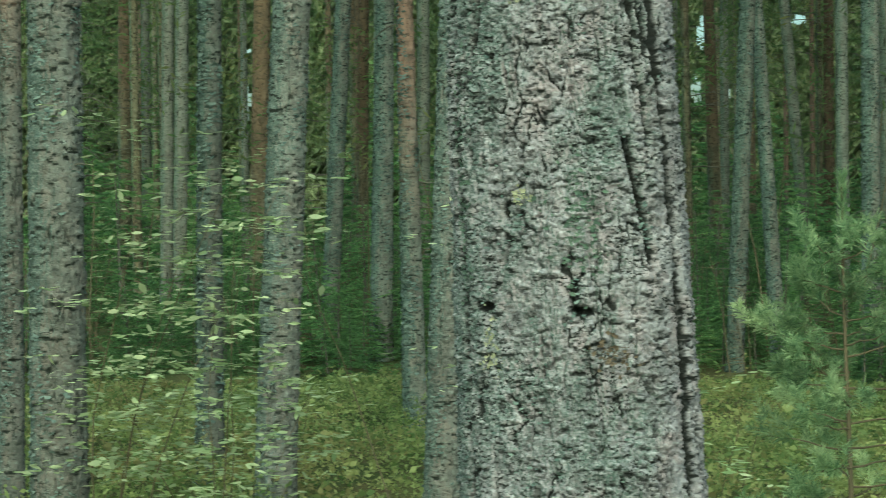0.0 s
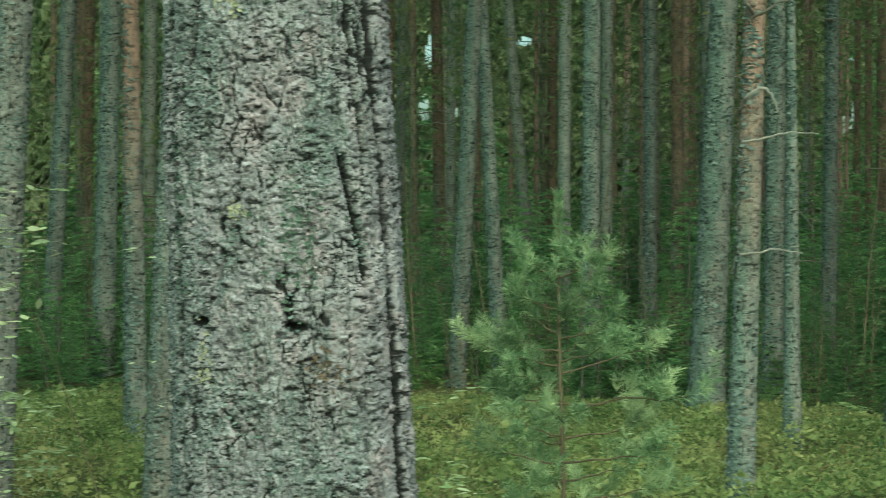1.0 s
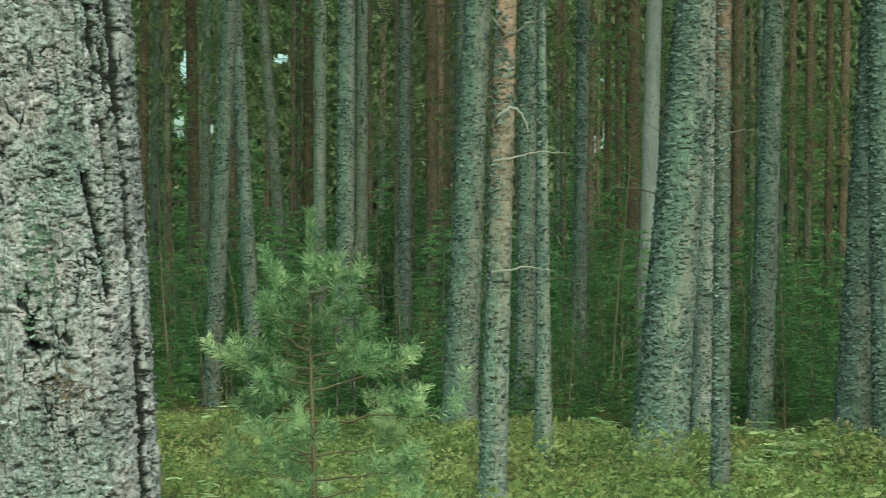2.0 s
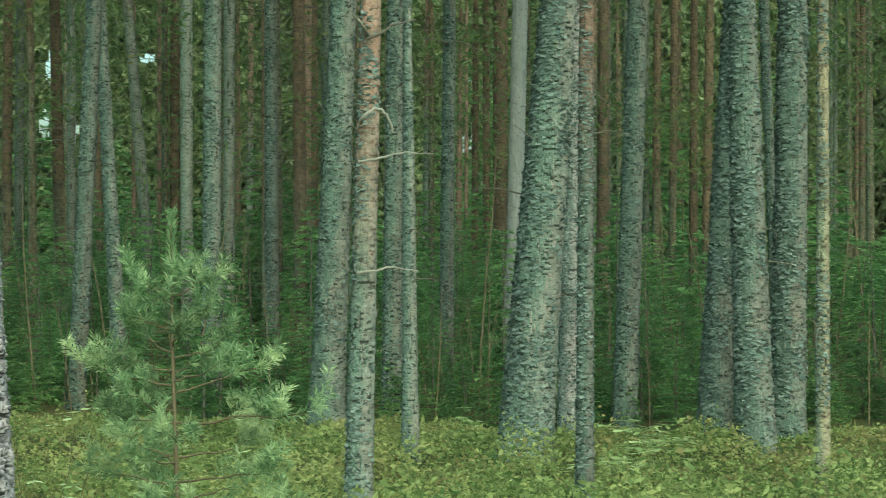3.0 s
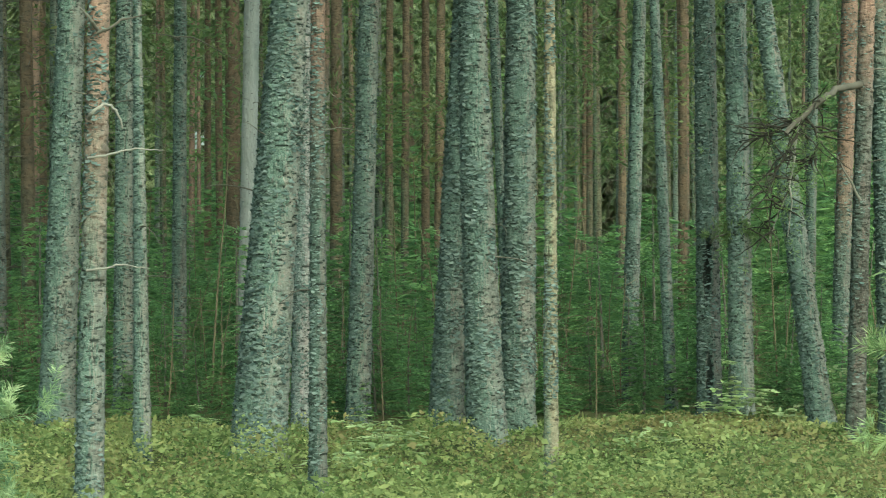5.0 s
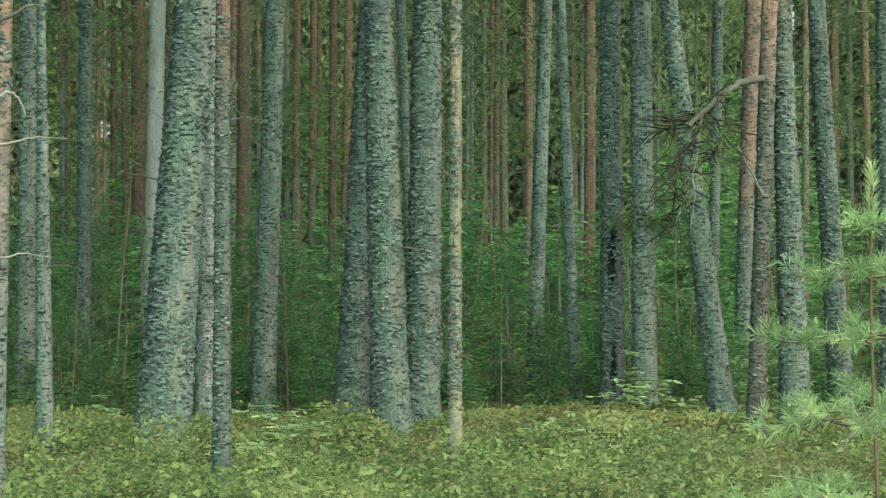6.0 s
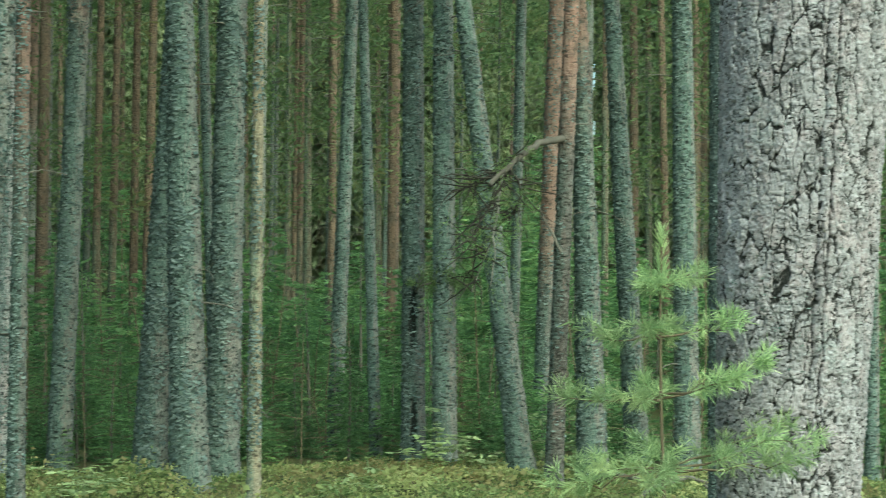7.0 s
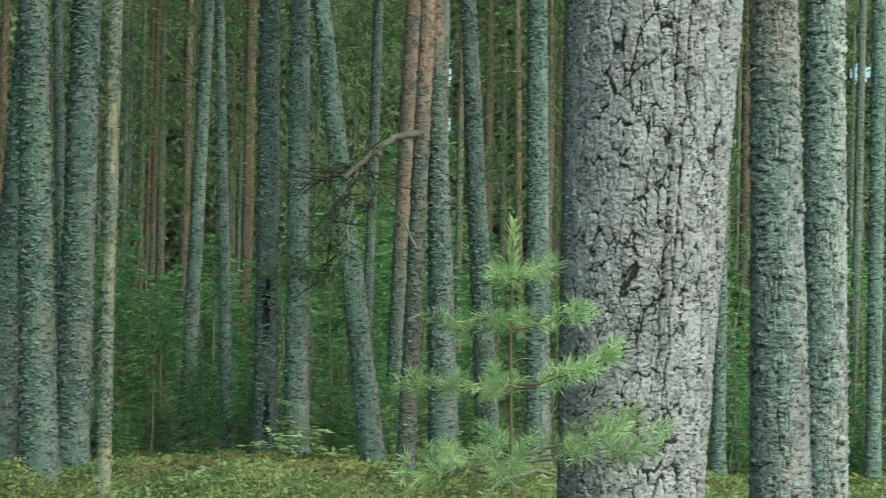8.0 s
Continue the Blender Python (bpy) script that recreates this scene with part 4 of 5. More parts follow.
def brush():
    """Thin bare stems and twigs that stand between the young spruces."""
    rng = np.random.default_rng(37)
    out = []
    for _ in range(650):
        a = rng.uniform(-38, 32)
        d = wood_edge(a) + 0.6 + 16 * rng.uniform() ** 1.2
        x, y = math.sin(radians(a)) * d, math.cos(radians(a)) * d
        high = rng.uniform(0.5, 1.4) + (rng.uniform() < 0.3) * rng.uniform(0.3, 1.6)
        path = twig_path((x, y, float(ground_z(x, y)[0]) - 0.03), (rng.normal(0, 0.08), rng.normal(0, 0.08), 1), high, 0.0, rng, 4, 0.05)
        r = 0.004 + 0.004 * high
        out.append(tube(path, np.linspace(r, r * 0.4, 5), 3))
        for _ in range(7):
            b = rng.uniform(0, 6.28)
            p = path[0] + (path[-1] - path[0]) * rng.uniform(0.15, 1.0)
            out.append(tube(twig_path(p, (math.cos(b), math.sin(b), rng.uniform(-0.2, 0.6)), rng.uniform(0.15, 0.45), 0.2, rng, 3, 0.15), [0.0045, 0.0035, 0.0025, 0.0015], 3))
    ob = new("bare_undergrowth", build_mesh("bare_undergrowth", *joined(out)))
    ob.data.materials.append(TWIG_BRUSH)
    tagged(ob, "thin bare brown stems between young spruces", "undergrowth", kind="stuff")


brush()


def far_undergrowth():
    """Taller spruces deeper in the wood, one dense mass."""
    rng = np.random.default_rng(19)
    kinds = [spruce_mesh(220 + k, high, spray)[0] for k, (high, spray) in enumerate([(1.6, 0.12), (2.4, 0.16), (3.4, 0.21), (5.0, 0.30), (7.5, 0.42)])]
    out = []
    for kind, count, low, high in ((0, 100, 22, 36), (1, 80, 26, 48), (2, 30, 34, 58), (3, 14, 46, 70), (4, 12, 60, 78)):
        v, f = kinds[kind]
        for _ in range(count):
            a, d, t, s = radians(rng.uniform(-38, 32)), rng.uniform(low, high), rng.uniform(0, 6.28), rng.uniform(0.8, 1.2)
            x, y = math.sin(a) * d, math.cos(a) * d
            turn = np.array([[math.cos(t), -math.sin(t), 0], [math.sin(t), math.cos(t), 0], [0, 0, 1]])
            out.append((v @ turn.T * s + (x, y, float(ground_z(x, y)[0])), f))
    v, f = joined(out)
    ob = new("far_undergrowth", build_mesh("far_undergrowth", v, f, False))
    ob.data.materials.append(NEEDLES_SPRUCE)
    tagged(ob, "mass of green young spruces deep in the wood", "undergrowth", kind="stuff")


far_undergrowth()


def hanging_boughs():
    """Shaded boughs of the inner wood: far too many to count."""
    rng = np.random.default_rng(23)
    base, way = [], []
    for _ in range(2400):
        a, d = radians(rng.uniform(-38, 32)), 24.5 + 46 * rng.uniform()
        z = rng.uniform(0.045, 0.17) * d + 1.2
        c = np.array([math.sin(a) * d, math.cos(a) * d, z])
        o = rng.uniform(0, 6.28)
        axis = np.array([math.cos(o), math.sin(o), rng.uniform(-0.3, 0.1)])
        n = 60
        s = rng.uniform(-0.9, 0.9, (n, 1))
        base.append(c + axis * s + rng.normal(0, 0.13, (n, 3)))
        way.append(unit(axis * np.sign(s) + rng.normal(0, 0.6, (n, 3))))
    base, way = np.concatenate(base), np.concatenate(way)
    clear = ~in_sky_gap(base, 1.2)
    base, way = base[clear], way[clear]
    v, f = blades(base, way, rng.uniform(0.08, 0.20, len(base)), rng.uniform(0.018, 0.045, len(base)), rng)
    ob = new("hanging_boughs", build_mesh("hanging_boughs", v, f, False))
    ob.data.materials.append(NEEDLES_CROWN)
    tagged(ob, "dense dark green needle boughs between far trunks", "foliage", kind="stuff")


hanging_boughs()


def bilberry():
    """The low leafy cover of the floor."""
    rng = np.random.default_rng(31)
    n = 400000
    a, d = np.radians(rng.uniform(-38, 32, n)), np.sqrt(rng.uniform(9.3**2, 20.5**2, n))
    x, y = np.sin(a) * d, np.cos(a) * d
    clump = layered(np.stack([x * 2.1, y * 2.1, x * 0], 1), 44, 3)
    edge = np.interp(np.degrees(a), EDGE_BEARINGS, EDGE_DISTANCES) + 1.2 * layered(np.stack([x * 0.8, y * 0.8, x * 0], 1), 47, 2) - 0.45
    keep = (clump + rng.uniform(-0.16, 0.16, n) > 0.40) & (d < edge)
    x, y, clump, inward = x[keep], y[keep], clump[keep], (edge - d)[keep]
    sprig = layered(np.stack([x * 9, y * 9, x * 0], 1), 46, 2)
    z = ground_z(x, y) + 0.01 + np.clip(clump - 0.3, 0.04, 1) * (0.35 + 0.70 * sprig) * rng.uniform(0.05, 1, len(x)) ** 0.7 * np.clip(inward / 3.0, 0.25, 1)
    way = unit(rng.normal(size=(len(x), 3)) * (1, 1, 0.35) + (0, 0, 0.22))
    size = np.where(rng.uniform(size=len(x)) < 0.16, 1.9, 1.0)
    v, f = blades(np.stack([x, y, z], 1), way, size * rng.uniform(0.018, 0.042, len(x)), size * rng.uniform(0.011, 0.023, len(x)), rng)
    ob = new("bilberry_cover", build_mesh("bilberry_cover", v, f, False))
    ob.data.materials.append(LEAF_BERRY)
    tagged(ob, "yellow-green bilberry leaves and moss on the floor", "ground plants", kind="stuff")


bilberry()


# ---------------------------------------------------------------- young pines near the clearing
def bough(start, angle, length, rise, rng, droop=0.0):
    """A bent bough: points along it."""
    t = np.linspace(0, 1, 7)[:, None]
    out = np.array([math.cos(angle), math.sin(angle), 0])
    up = np.array([0, 0, 1.0])
    return np.array(start) + out * length * t + up * length * (rise * t**1.5 - droop * t**2) + rng.normal(0, 0.012, (7, 3)) * t


def needles_on(path, first, rng, count, length, lean=0.75):
    """Needles that stand forward round a shoot."""
    s = rng.uniform(first, 1.0, count)
    k = np.minimum((s * (len(path) - 1)).astype(int), len(path) - 2)
    f = (s * (len(path) - 1) - k)[:, None]
    base = path[k] * (1 - f) + path[k + 1] * f
    axis = unit(path[k + 1] - path[k])
    ring = rng.normal(size=(count, 3))
    ring = unit(ring - (ring * axis).sum(1, keepdims=True) * axis)
    return base, unit(axis * lean + ring * rng.uniform(0.5, 0.95, (count, 1)))


def young_pine(x, y, high, boughs, material, label, thick, needle, wide, seed, tuft, lift, shoots, inner):
    """A young pine. boughs: rows of (height, bearing, reach, rise); tuft: needles on each shoot; lift: how steeply shoots rise;
    shoots: how many to a metre of bough; inner: how near the stem they begin."""
    rng = np.random.default_rng(seed)
    tree = new("young_pine")
    tree.location = (x, y, float(ground_z(x, y)[0]))

    def heart(z):
        return np.array([0.012 * math.sin(3 * z), 0.008 * math.cos(4 * z), z])

    stem = [heart(z) for z in np.linspace(-0.05, high * 0.97, 14)]
    part("stem", build_mesh("stem", *tube(stem, np.linspace(thick, 0.0035, 14), 8)), TWIG_BROWN, tree, "thin orange-brown stem")
    for z, bearing, reach, rise in boughs:
        path = bough(heart(z), radians(bearing), reach, rise, rng, 0.04)
        arm = part("bough", build_mesh("bough", *tube(path, np.linspace(0.0030 + 0.004 * reach, 0.0014, 7), 5)), TWIG_BROWN, tree)
        tip = path[-1] + (path[-1] - path[-2]) * 0.8 + (0, 0, 0.02 * lift)
        sets = [needles_on(np.array([path[inner], path[5], path[6], tip]), 0.0, rng, tuft * 2, needle, 0.6)]
        for n in range(int(2 + reach * shoots)):
            s = rng.integers(inner, 7)
            side = radians(bearing) + rng.choice([-1, 1]) * rng.uniform(0.3, 1.0)
            shoot = bough(path[s], side, rng.uniform(0.04, 0.07) + reach * 0.08, rng.uniform(0.4, 1.5) * lift, rng)
            sets.append(needles_on(shoot, 0.45, rng, int(tuft * rng.uniform(0.6, 1.2)), needle, 0.55))
        base, way = (np.concatenate(c) for c in zip(*sets))
        v, f = blades(base, way, needle * rng.uniform(0.7, 1.15, len(base)), np.full(len(base), wide), rng)
        tagged(part("needles", build_mesh("needles", v, f, False), material, arm), kind="stuff")
    top = np.array([heart(z) for z in np.linspace(high - 0.20, high - 0.015, 4)])
    base, way = needles_on(top, 0.0, rng, tuft * 4, needle * 1.1, 1.1)
    v, f = blades(base, way, needle * rng.uniform(0.7, 1.2, len(base)), np.full(len(base), wide), rng)
    tagged(part("leader_needles", build_mesh("leader_needles", v, f, False), material, tree), kind="stuff")
    return tagged(tree, label, "young tree")


def bushy_boughs(low, high, count, heights, right, left, turn, seed):
    """Boughs up the whole stem, unevenly; their reach to either side follows the two outlines given at some heights."""
    rng = np.random.default_rng(seed)
    out = []
    for k in range(count):
        z = low + (high - low) * (k + rng.uniform(-0.8, 0.8)) / count
        a = k * 137.5 + rng.uniform(-25, 25)
        share = 0.5 + 0.5 * math.cos(radians(a))
        reach = (np.interp(z, heights, right) * share + np.interp(z, heights, left) * (1 - share)) * (1 - 0.3 * abs(math.sin(radians(a))))
        out.append((z, a + turn, max(0.04, reach * rng.uniform(0.55, 1.15)), np.interp(z, (0.4, 1.1, 1.6), (0.02, 0.28, 0.70)) * rng.uniform(0.5, 1.4)))
    return out


HEIGHTS = (0.35, 0.60, 0.86, 1.03, 1.17, 1.24, 1.38, 1.50, 1.62)
young_pine(-1.41, 6.70, 1.73, bushy_boughs(0.34, 1.53, 46, HEIGHTS, (0.40, 0.50, 0.52, 0.62, 0.28, 0.19, 0.20, 0.09, 0.03),
           (0.40, 0.42, 0.40, 0.32, 0.36, 0.20, 0.12, 0.08, 0.03), 8, 5), NEEDLES_SAP, "waist-high bushy young pine with soft grey-green needles",
           0.013, 0.042, 0.0040, 5, 72, 1.0, 16, 4)
SLIM_BOUGHS = [  # height, bearing, reach, rise
    (1.665, 8, 0.085, 0.35), (1.660, 280, 0.05, 0.4), (1.655, 130, 0.04, 0.4),
    (1.535, 2, 0.175, 0.22), (1.530, 172, 0.140, 0.10), (1.535, 255, 0.10, 0.1), (1.525, 85, 0.10, 0.2),
    (1.375, 4, 0.200, 0.42), (1.385, -32, 0.210, 0.28), (1.370, 178, 0.260, 0.06), (1.375, 100, 0.14, 0.15), (1.37, 240, 0.12, 0.05),
    (1.190, 0, 0.320, 0.30), (1.185, -24, 0.330, 0.12), (1.200, 28, 0.300, 0.30), (1.185, 186, 0.250, -0.16), (1.190, 160, 0.20, -0.1), (1.19, 262, 0.24, -0.05), (1.19, 95, 0.24, 0.1),
    (0.960, 10, 0.330, 0.10), (0.955, -40, 0.300, 0.08), (0.965, 185, 0.300, 0.02), (0.96, 120, 0.28, 0.05), (0.955, 240, 0.28, 0.0), (0.96, 60, 0.28, 0.1),
]
young_pine(1.665, 4.857, 1.825, [(z, a - 18, r, u) for z, a, r, u in SLIM_BOUGHS], NEEDLES_YOUNG, "slim young pine with bright green long needles",
           0.008, 0.044, 0.0030, 9, 54, 0.40, 22, 2)


# ---------------------------------------------------------------- dry branches that stand out
def dry_branch(tree, points, thick, material=TWIG_DEAD, label="", thin=0.35):
    pts = np.array(points, float)
    t = np.linspace(0, len(pts) - 1, len(pts) * 3)
    k = np.minimum(t.astype(int), len(pts) - 2)
    f = (t - k)[:, None]
    bent = pts[k] * (1 - f) + pts[k + 1] * f
    bent[1:-1] += np.random.default_rng(int(abs(points[0][2]) * 1000)).normal(0, thick * 0.2, (len(bent) - 2, 3))
    return part("dry_branch", build_mesh("dry_branch", *tube(bent, np.linspace(thick, thick * thin, len(bent)), 7)), material, tree, label)


bare = dry_branch(broken, [(0.027, -0.112, 2.757), (-0.149, -0.271, 2.723), (-0.31, -0.436, 2.654), (-0.426, -0.509, 2.576), (-0.567, -0.578, 2.465), (-0.689, -0.651, 2.346)], 0.030, TWIG_BOUGH, "snapped drooping dry bough", 0.55)
FORKS = [
    [(-0.393, -0.518, 2.603), (-0.511, -0.489, 2.575), (-0.603, -0.466, 2.487), (-0.678, -0.449, 2.408), (-0.762, -0.429, 2.354), (-0.867, -0.406, 2.326)],
    [(-0.567, -0.578, 2.465), (-0.593, -0.571, 2.274), (-0.62, -0.565, 2.08), (-0.652, -0.557, 1.928), (-0.725, -0.54, 1.754), (-0.793, -0.525, 1.538)],
    [(-0.597, -0.673, 2.356), (-0.699, -0.649, 2.183), (-0.768, -0.633, 2.053), (-0.792, -0.628, 1.924), (-0.765, -0.634, 1.796)],
    [(-0.51, -0.489, 2.497), (-0.433, -0.508, 2.411), (-0.414, -0.513, 2.281), (-0.454, -0.502, 2.15), (-0.546, -0.48, 2.083)],
]
forks = [dry_branch(broken, row, 0.011, TWIG_PALE if k == 1 else TWIG_DARK) for k, row in enumerate(FORKS)]
dry_branch(broken, [(-0.667, -0.657, 1.969), (-0.64, -0.663, 1.841), (-0.663, -0.657, 1.712), (-0.678, -0.654, 1.583)], 0.008, TWIG_PALE)
dry_branch(broken, [(-0.004, -0.207, 1.857), (-0.062, -0.191, 1.99), (-0.141, -0.17, 2.123), (-0.186, -0.158, 2.234)], 0.012)


def sparse_needles(tree, rows, seed, count):
    """What green is left on a dying bough."""
    rng = np.random.default_rng(seed)
    pts = np.concatenate([np.array(r) for r in rows])
    heart = pts[rng.integers(0, len(pts), count)] + rng.normal(0, 0.13, (count, 3)) - (0, 0, 0.10)
    base = np.repeat(heart, 14, 0) + rng.normal(0, 0.02, (count * 14, 3))
    v, f = blades(base, unit(rng.normal(size=base.shape)), rng.uniform(0.03, 0.07, len(base)), np.full(len(base), 0.006), rng)
    tagged(part("needles", build_mesh("needles", v, f, False), NEEDLES_CROWN, tree), kind="stuff")


def side_twigs(tree, rows, seed, count, reach):
    """Thin bare side shoots along bent rods."""
    rng = np.random.default_rng(seed)
    out = []
    for row in rows:
        pts = np.array(row)
        for _ in range(count):
            k = rng.integers(0, len(pts) - 1)
            p = pts[k] + (pts[k + 1] - pts[k]) * rng.uniform()
            path = twig_path(p, rng.normal(size=3) * (1, 0.6, 0.6) + (-0.2, 0, -0.2), reach * rng.uniform(0.2, 1), 0.25, rng, 6, 0.17)
            out.append(tube(path, np.linspace(0.0078, 0.0028, len(path)), 4))
    v, f = joined(out)
    tagged(part("bare_brush", build_mesh("bare_brush", v, f), TWIG_DARK, tree, "tangle of fine bare twigs"), kind="stuff")


side_twigs(broken, FORKS, 3, 30, 0.42)
sparse_needles(broken, FORKS, 8, 150)
dry_branch(branchy, [(0.02, -0.10, 2.03), (0.134, -0.135, 2.044), (0.207, -0.127, 2.066), (0.286, -0.12, 2.082), (0.365, -0.113, 2.075), (0.444, -0.106, 2.072)], 0.008, TWIG_PALE)
dry_branch(branchy, [(0.01, -0.10, 1.40), (0.118, -0.137, 1.411), (0.171, -0.131, 1.429), (0.219, -0.126, 1.435), (0.282, -0.12, 1.419), (0.361, -0.113, 1.409)], 0.008, TWIG_PALE)
dry_branch(branchy, [(0.03, -0.10, 2.25), (0.056, -0.194, 2.274), (0.119, -0.187, 2.324), (0.166, -0.182, 2.318), (0.204, -0.178, 2.261), (0.222, -0.176, 2.191)], 0.014, TWIG_PALE, "hooked pale dead stub")
dry_branch(branchy, [(0.08, -0.08, 2.73), (0.164, -0.132, 2.758), (0.212, -0.127, 2.799), (0.275, -0.121, 2.812), (0.354, -0.114, 2.831)], 0.010)
dry_branch(branchy, [(0.08, -0.05, 2.74), (0.054, -0.144, 2.789), (0.023, -0.147, 2.836), (-0.008, -0.151, 2.862)], 0.012)
dry_branch(feathered, [(0.04, -0.05, 3.74), (-0.024, -0.202, 3.771), (0.187, -0.188, 3.771), (0.368, -0.177, 3.679), (0.55, -0.168, 3.576), (0.732, -0.16, 3.496)], 0.010)
dry_branch(feathered, [(0.04, -0.02, 3.74), (0.036, -0.198, 3.759), (-0.115, -0.209, 3.795), (-0.266, -0.221, 3.807)], 0.009)
dry_branch(leaning, [(0.25, -0.05, 3.03), (0.387, -0.093, 3.054), (0.471, -0.093, 3.061), (0.534, -0.093, 3.036)], 0.007)
dry_branch(slim, [(0.0, 0.0, 2.25), (0.056, 0.0, 2.272), (0.135, 0.0, 2.292), (0.221, -0.001, 2.281), (0.289, -0.003, 2.263)], 0.006)
dry_branch(slim, [(0.0, 0.0, 2.54), (0.051, 0.0, 2.529), (0.092, 0.0, 2.505), (0.136, 0.0, 2.463)], 0.006)


def live_bough(tree, rows, seed, material=NEEDLES_CROWN, needle=0.07):
    """A low green bough with tufts of needles."""
    rng = np.random.default_rng(seed)
    arm = dry_branch(tree, rows, 0.012, TWIG_DEAD)
    arm.name = "bough"
    path = np.array(rows, float)
    sets = [needles_on(path, 0.2, rng, 160, needle)]
    for _ in range(14):
        p = path[rng.integers(1, len(path))] + rng.normal(0, 0.04, 3)
        shoot = np.array([p, p + rng.normal(0, 0.08, 3), p + rng.normal(0, 0.14, 3)])
        sets.append(needles_on(shoot, 0.0, rng, 60, needle))
    base, way = (np.concatenate(c) for c in zip(*sets))
    v, f = blades(base, way, needle * rng.uniform(0.7, 1.2, len(base)), np.full(len(base), 0.008), rng)
    tagged(part("needles", build_mesh("needles", v, f, False), material, arm), kind="stuff")


live_bough(scarred, [(0.0, -0.08, 1.52), (-0.057, -0.453, 1.562), (0.061, -0.477, 1.603), (0.18, -0.501, 1.624), (0.323, -0.532, 1.606)], 3)


# ---------------------------------------------------------------- small plants and fallen wood
def leaf_spray(path, rng, count, length, wide, flat=0.5):
    """Pairs of flat leaflets that spread level from a twig."""
    s = rng.uniform(0.15, 1.0, count)
    k = np.minimum((s * (len(path) - 1)).astype(int), len(path) - 2)
    f = (s * (len(path) - 1) - k)[:, None]
    base = path[k] * (1 - f) + path[k + 1] * f
    way = unit(rng.normal(size=(count, 3)) * (1, 1, 0.10) + (0, 0, -0.03))
    side = unit(np.cross(way, np.array([0, 0, 1.0]) + rng.normal(0, flat * 0.5, (count, 3))))
    size = rng.uniform(0.6, 1.2, (count, 1)) * length
    tip = base + way * size
    m1, m2 = base + way * size * 0.35, base + way * size * 0.7
    w = size * wide / length
    v = np.stack([base, m1 + side * w * 0.5, m2 + side * w * 0.42, tip, m2 - side * w * 0.42, m1 - side * w * 0.5], 1).reshape(-1, 3)
    return v, np.arange(len(v)).reshape(-1, 6)


def leafy_shrub(x, y, high, spread, stems, leaves, length, wide, material, name, label, seed):
    rng = np.random.default_rng(seed)
    shrub = new(name)
    shrub.location = (x, y, float(ground_z(x, y)[0]))
    sets = []
    for n in range(stems):
        a = 6.28 * n / stems + rng.uniform(-0.4, 0.4)
        path = twig_path((0, 0, -0.03), (math.cos(a) * spread / high, math.sin(a) * spread / high, 1.0), high * rng.uniform(0.75, 1.05), 0.1, rng, 9, 0.08)
        part("stem", build_mesh("stem", *tube(path, np.linspace(0.0016 + 0.0012 * high, 0.0012, len(path)), 5)), TWIG_BROWN, shrub)
        for _ in range(max(2, leaves // 12)):
            p = path[rng.integers(3 if high > 0.8 else 1, len(path))]
            b = rng.uniform(0, 6.28)
            shoot = twig_path(p, (math.cos(b), math.sin(b), 0.25), 0.16 * high + 0.08, 0.25, rng, 4, 0.12)
            sets.append(leaf_spray(shoot, rng, 9, length, wide))
    v, f = joined(sets)
    tagged(part("leaves", build_mesh("leaves", v, f, False), material, shrub), kind="stuff")
    return tagged(shrub, label, "shrub")


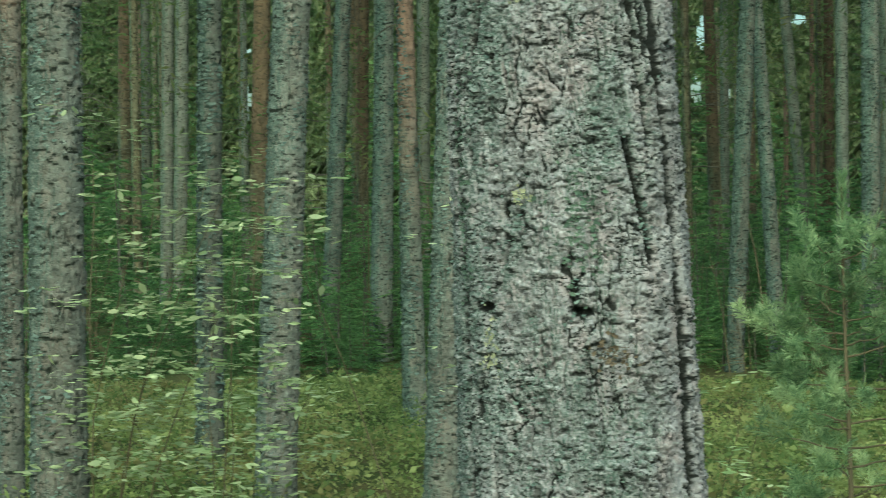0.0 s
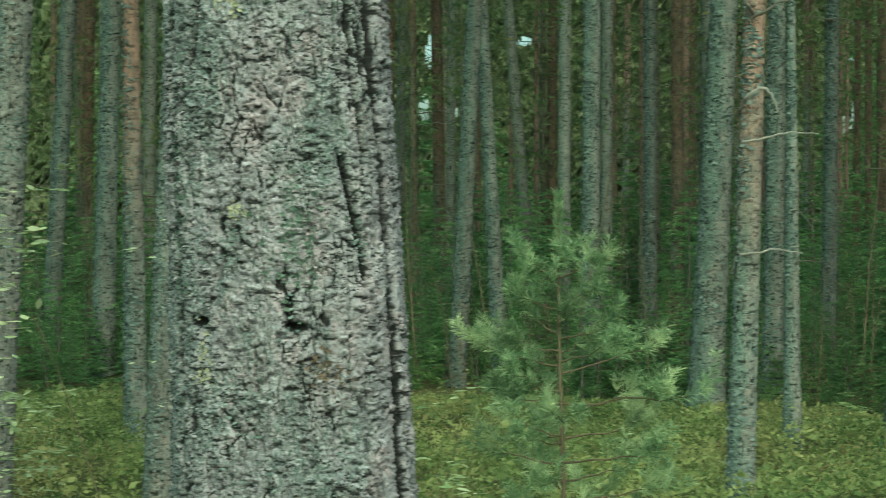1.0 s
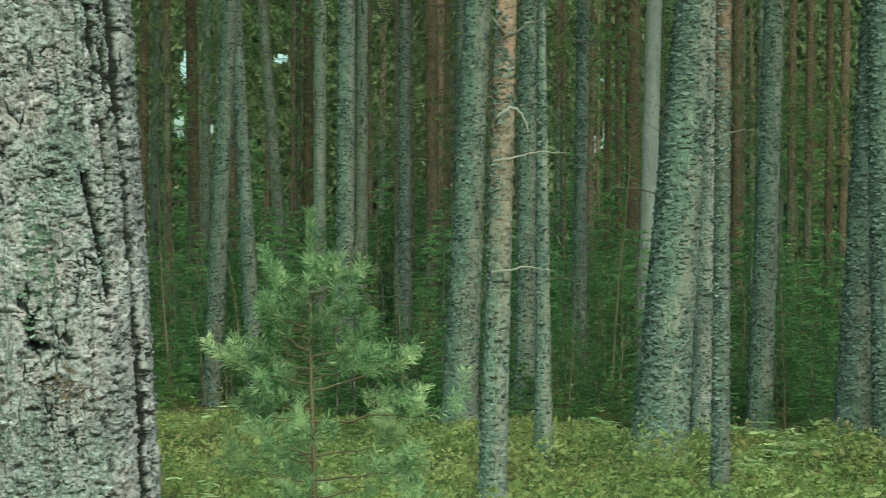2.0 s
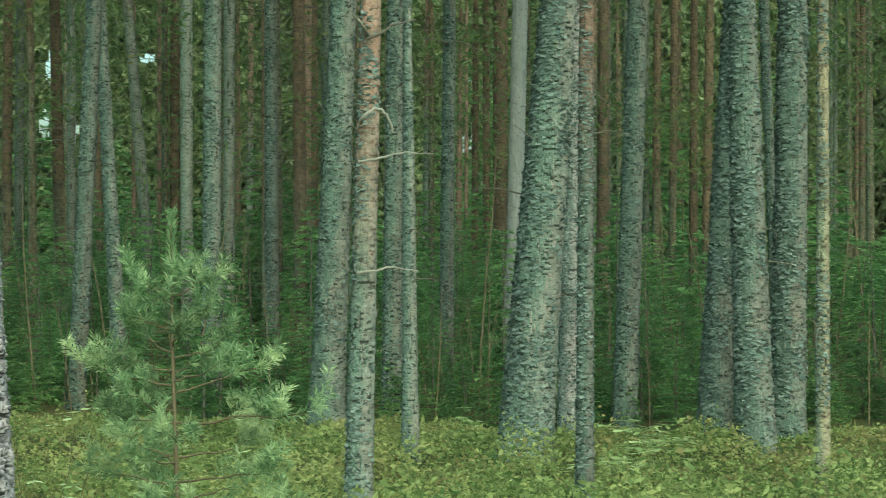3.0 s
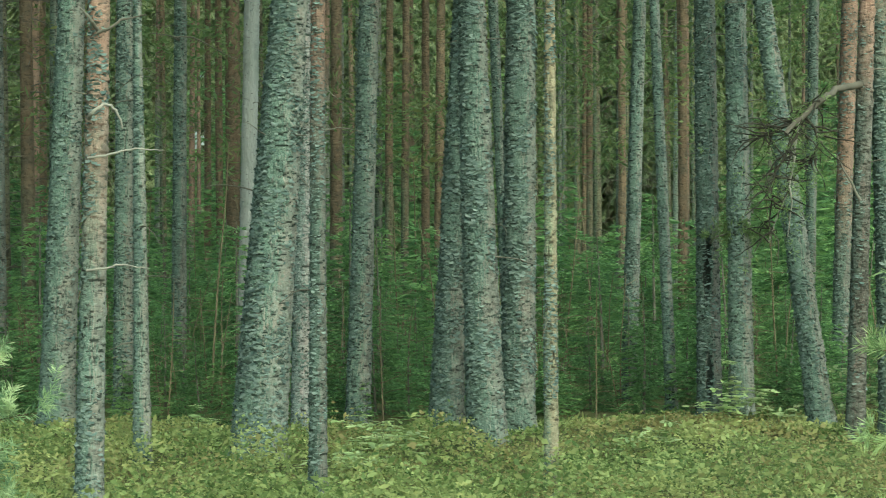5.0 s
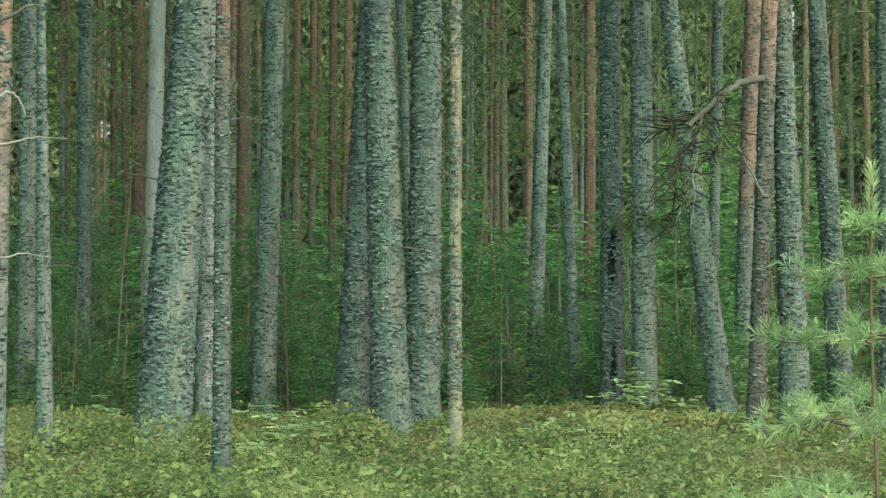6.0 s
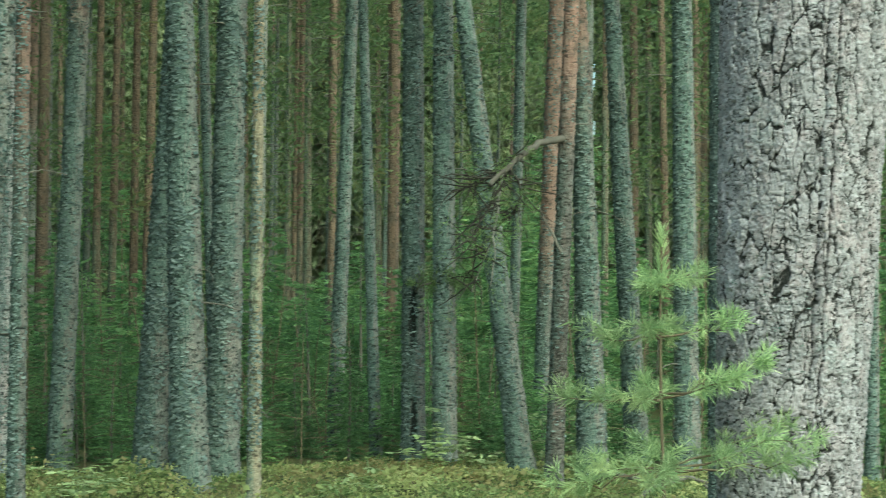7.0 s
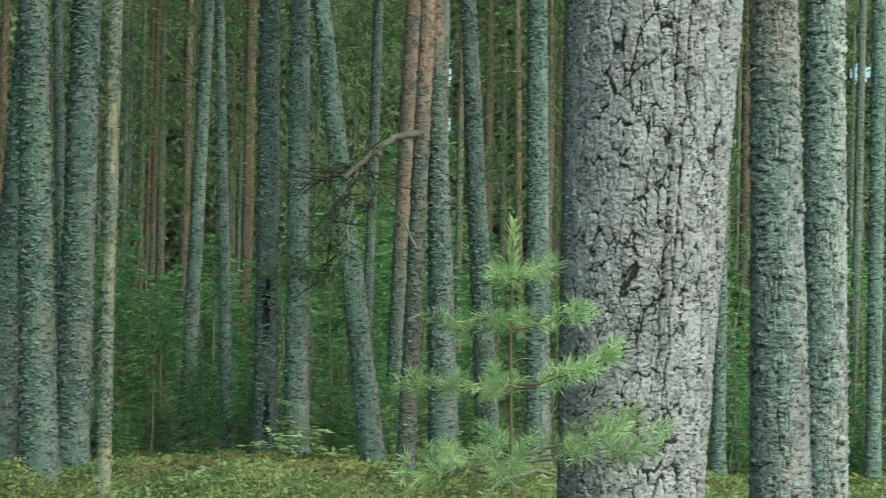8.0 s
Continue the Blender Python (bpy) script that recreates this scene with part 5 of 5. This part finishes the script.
leafy_shrub(-4.16, 6.45, 2.05, 0.34, 4, 560, 0.050, 0.024, LEAF_ROWAN, "rowan_sapling", "slender rowan sapling with pale yellow-green leaves", 4)
leafy_shrub(-3.78, 6.62, 1.55, 0.22, 4, 380, 0.050, 0.024, LEAF_ROWAN, "rowan_sapling", "small rowan sapling with pale green leaves", 14)
leafy_shrub(-4.20, 7.6, 1.15, 0.30, 4, 240, 0.050, 0.024, LEAF_ROWAN, "rowan_sapling", "low rowan sapling among the pine trunks", 24)
leafy_shrub(-2.64, 6.05, 1.95, 0.10, 2, 60, 0.045, 0.020, LEAF_ROWAN, "rowan_sapling", "thin rowan sapling close behind an old trunk", 44)
leafy_shrub(-2.20, 7.80, 1.0, 0.14, 3, 36, 0.06, 0.022, LEAF_ROWAN, "rowan_sapling", "thin rowan shoot with few pale leaves", 34)
for k, (x, y, high) in enumerate([(3.50, 16.2, 0.62), (4.30, 16.0, 0.62), (4.50, 15.9, 0.50), (3.30, 15.9, 0.45), (3.62, 15.6, 0.40)]):
    leafy_shrub(x, y, high, 0.22, 5, 60, 0.075, 0.040, LEAF_PALE, "berry_bush", "small bush with pale broad leaves by a trunk", 50 + k)
for k, (x, y) in enumerate([(0.42, 15.2), (0.17, 13.5), (-1.02, 16.4), (0.35, 14.4), (0.30, 13.1), (0.50, 13.9), (-3.2, 14.0), (2.3, 14.2)]):
    leafy_shrub(x, y, 0.38, 0.30, 5, 40, 0.11, 0.030, LEAF_PALE, "fern", "pale green low fern on the mossy floor", 70 + k)


def fallen_stick(points, thick, label):
    pts = [(x, y, float(ground_z(x, y)[0]) + z) for x, y, z in points]
    ob = new("fallen_branch", build_mesh("fallen_branch", *tube(twig_smooth(pts), np.linspace(thick, thick * 0.5, len(pts) * 3), 7)))
    ob.data.materials.append(TWIG_DEAD)
    tagged(ob, label, "branch")


def twig_smooth(points):
    pts = np.array(points, float)
    t = np.linspace(0, len(pts) - 1, len(pts) * 3)
    return np.stack([np.interp(t, np.arange(len(pts)), pts[:, k]) for k in range(3)], 1)


fallen_stick([(4.35, 14.9, 0.04), (4.42, 14.4, 0.24), (4.50, 13.9, 0.27), (4.85, 13.8, 0.28), (5.3, 13.7, 0.05)], 0.022, "bent bare fallen branch lying on bilberry leaves")
fallen_stick([(4.1, 13.2, 0.03), (4.45, 13.6, 0.26), (4.9, 13.9, 0.27), (5.2, 14.1, 0.02)], 0.018, "arched dark fallen branch on the forest floor")
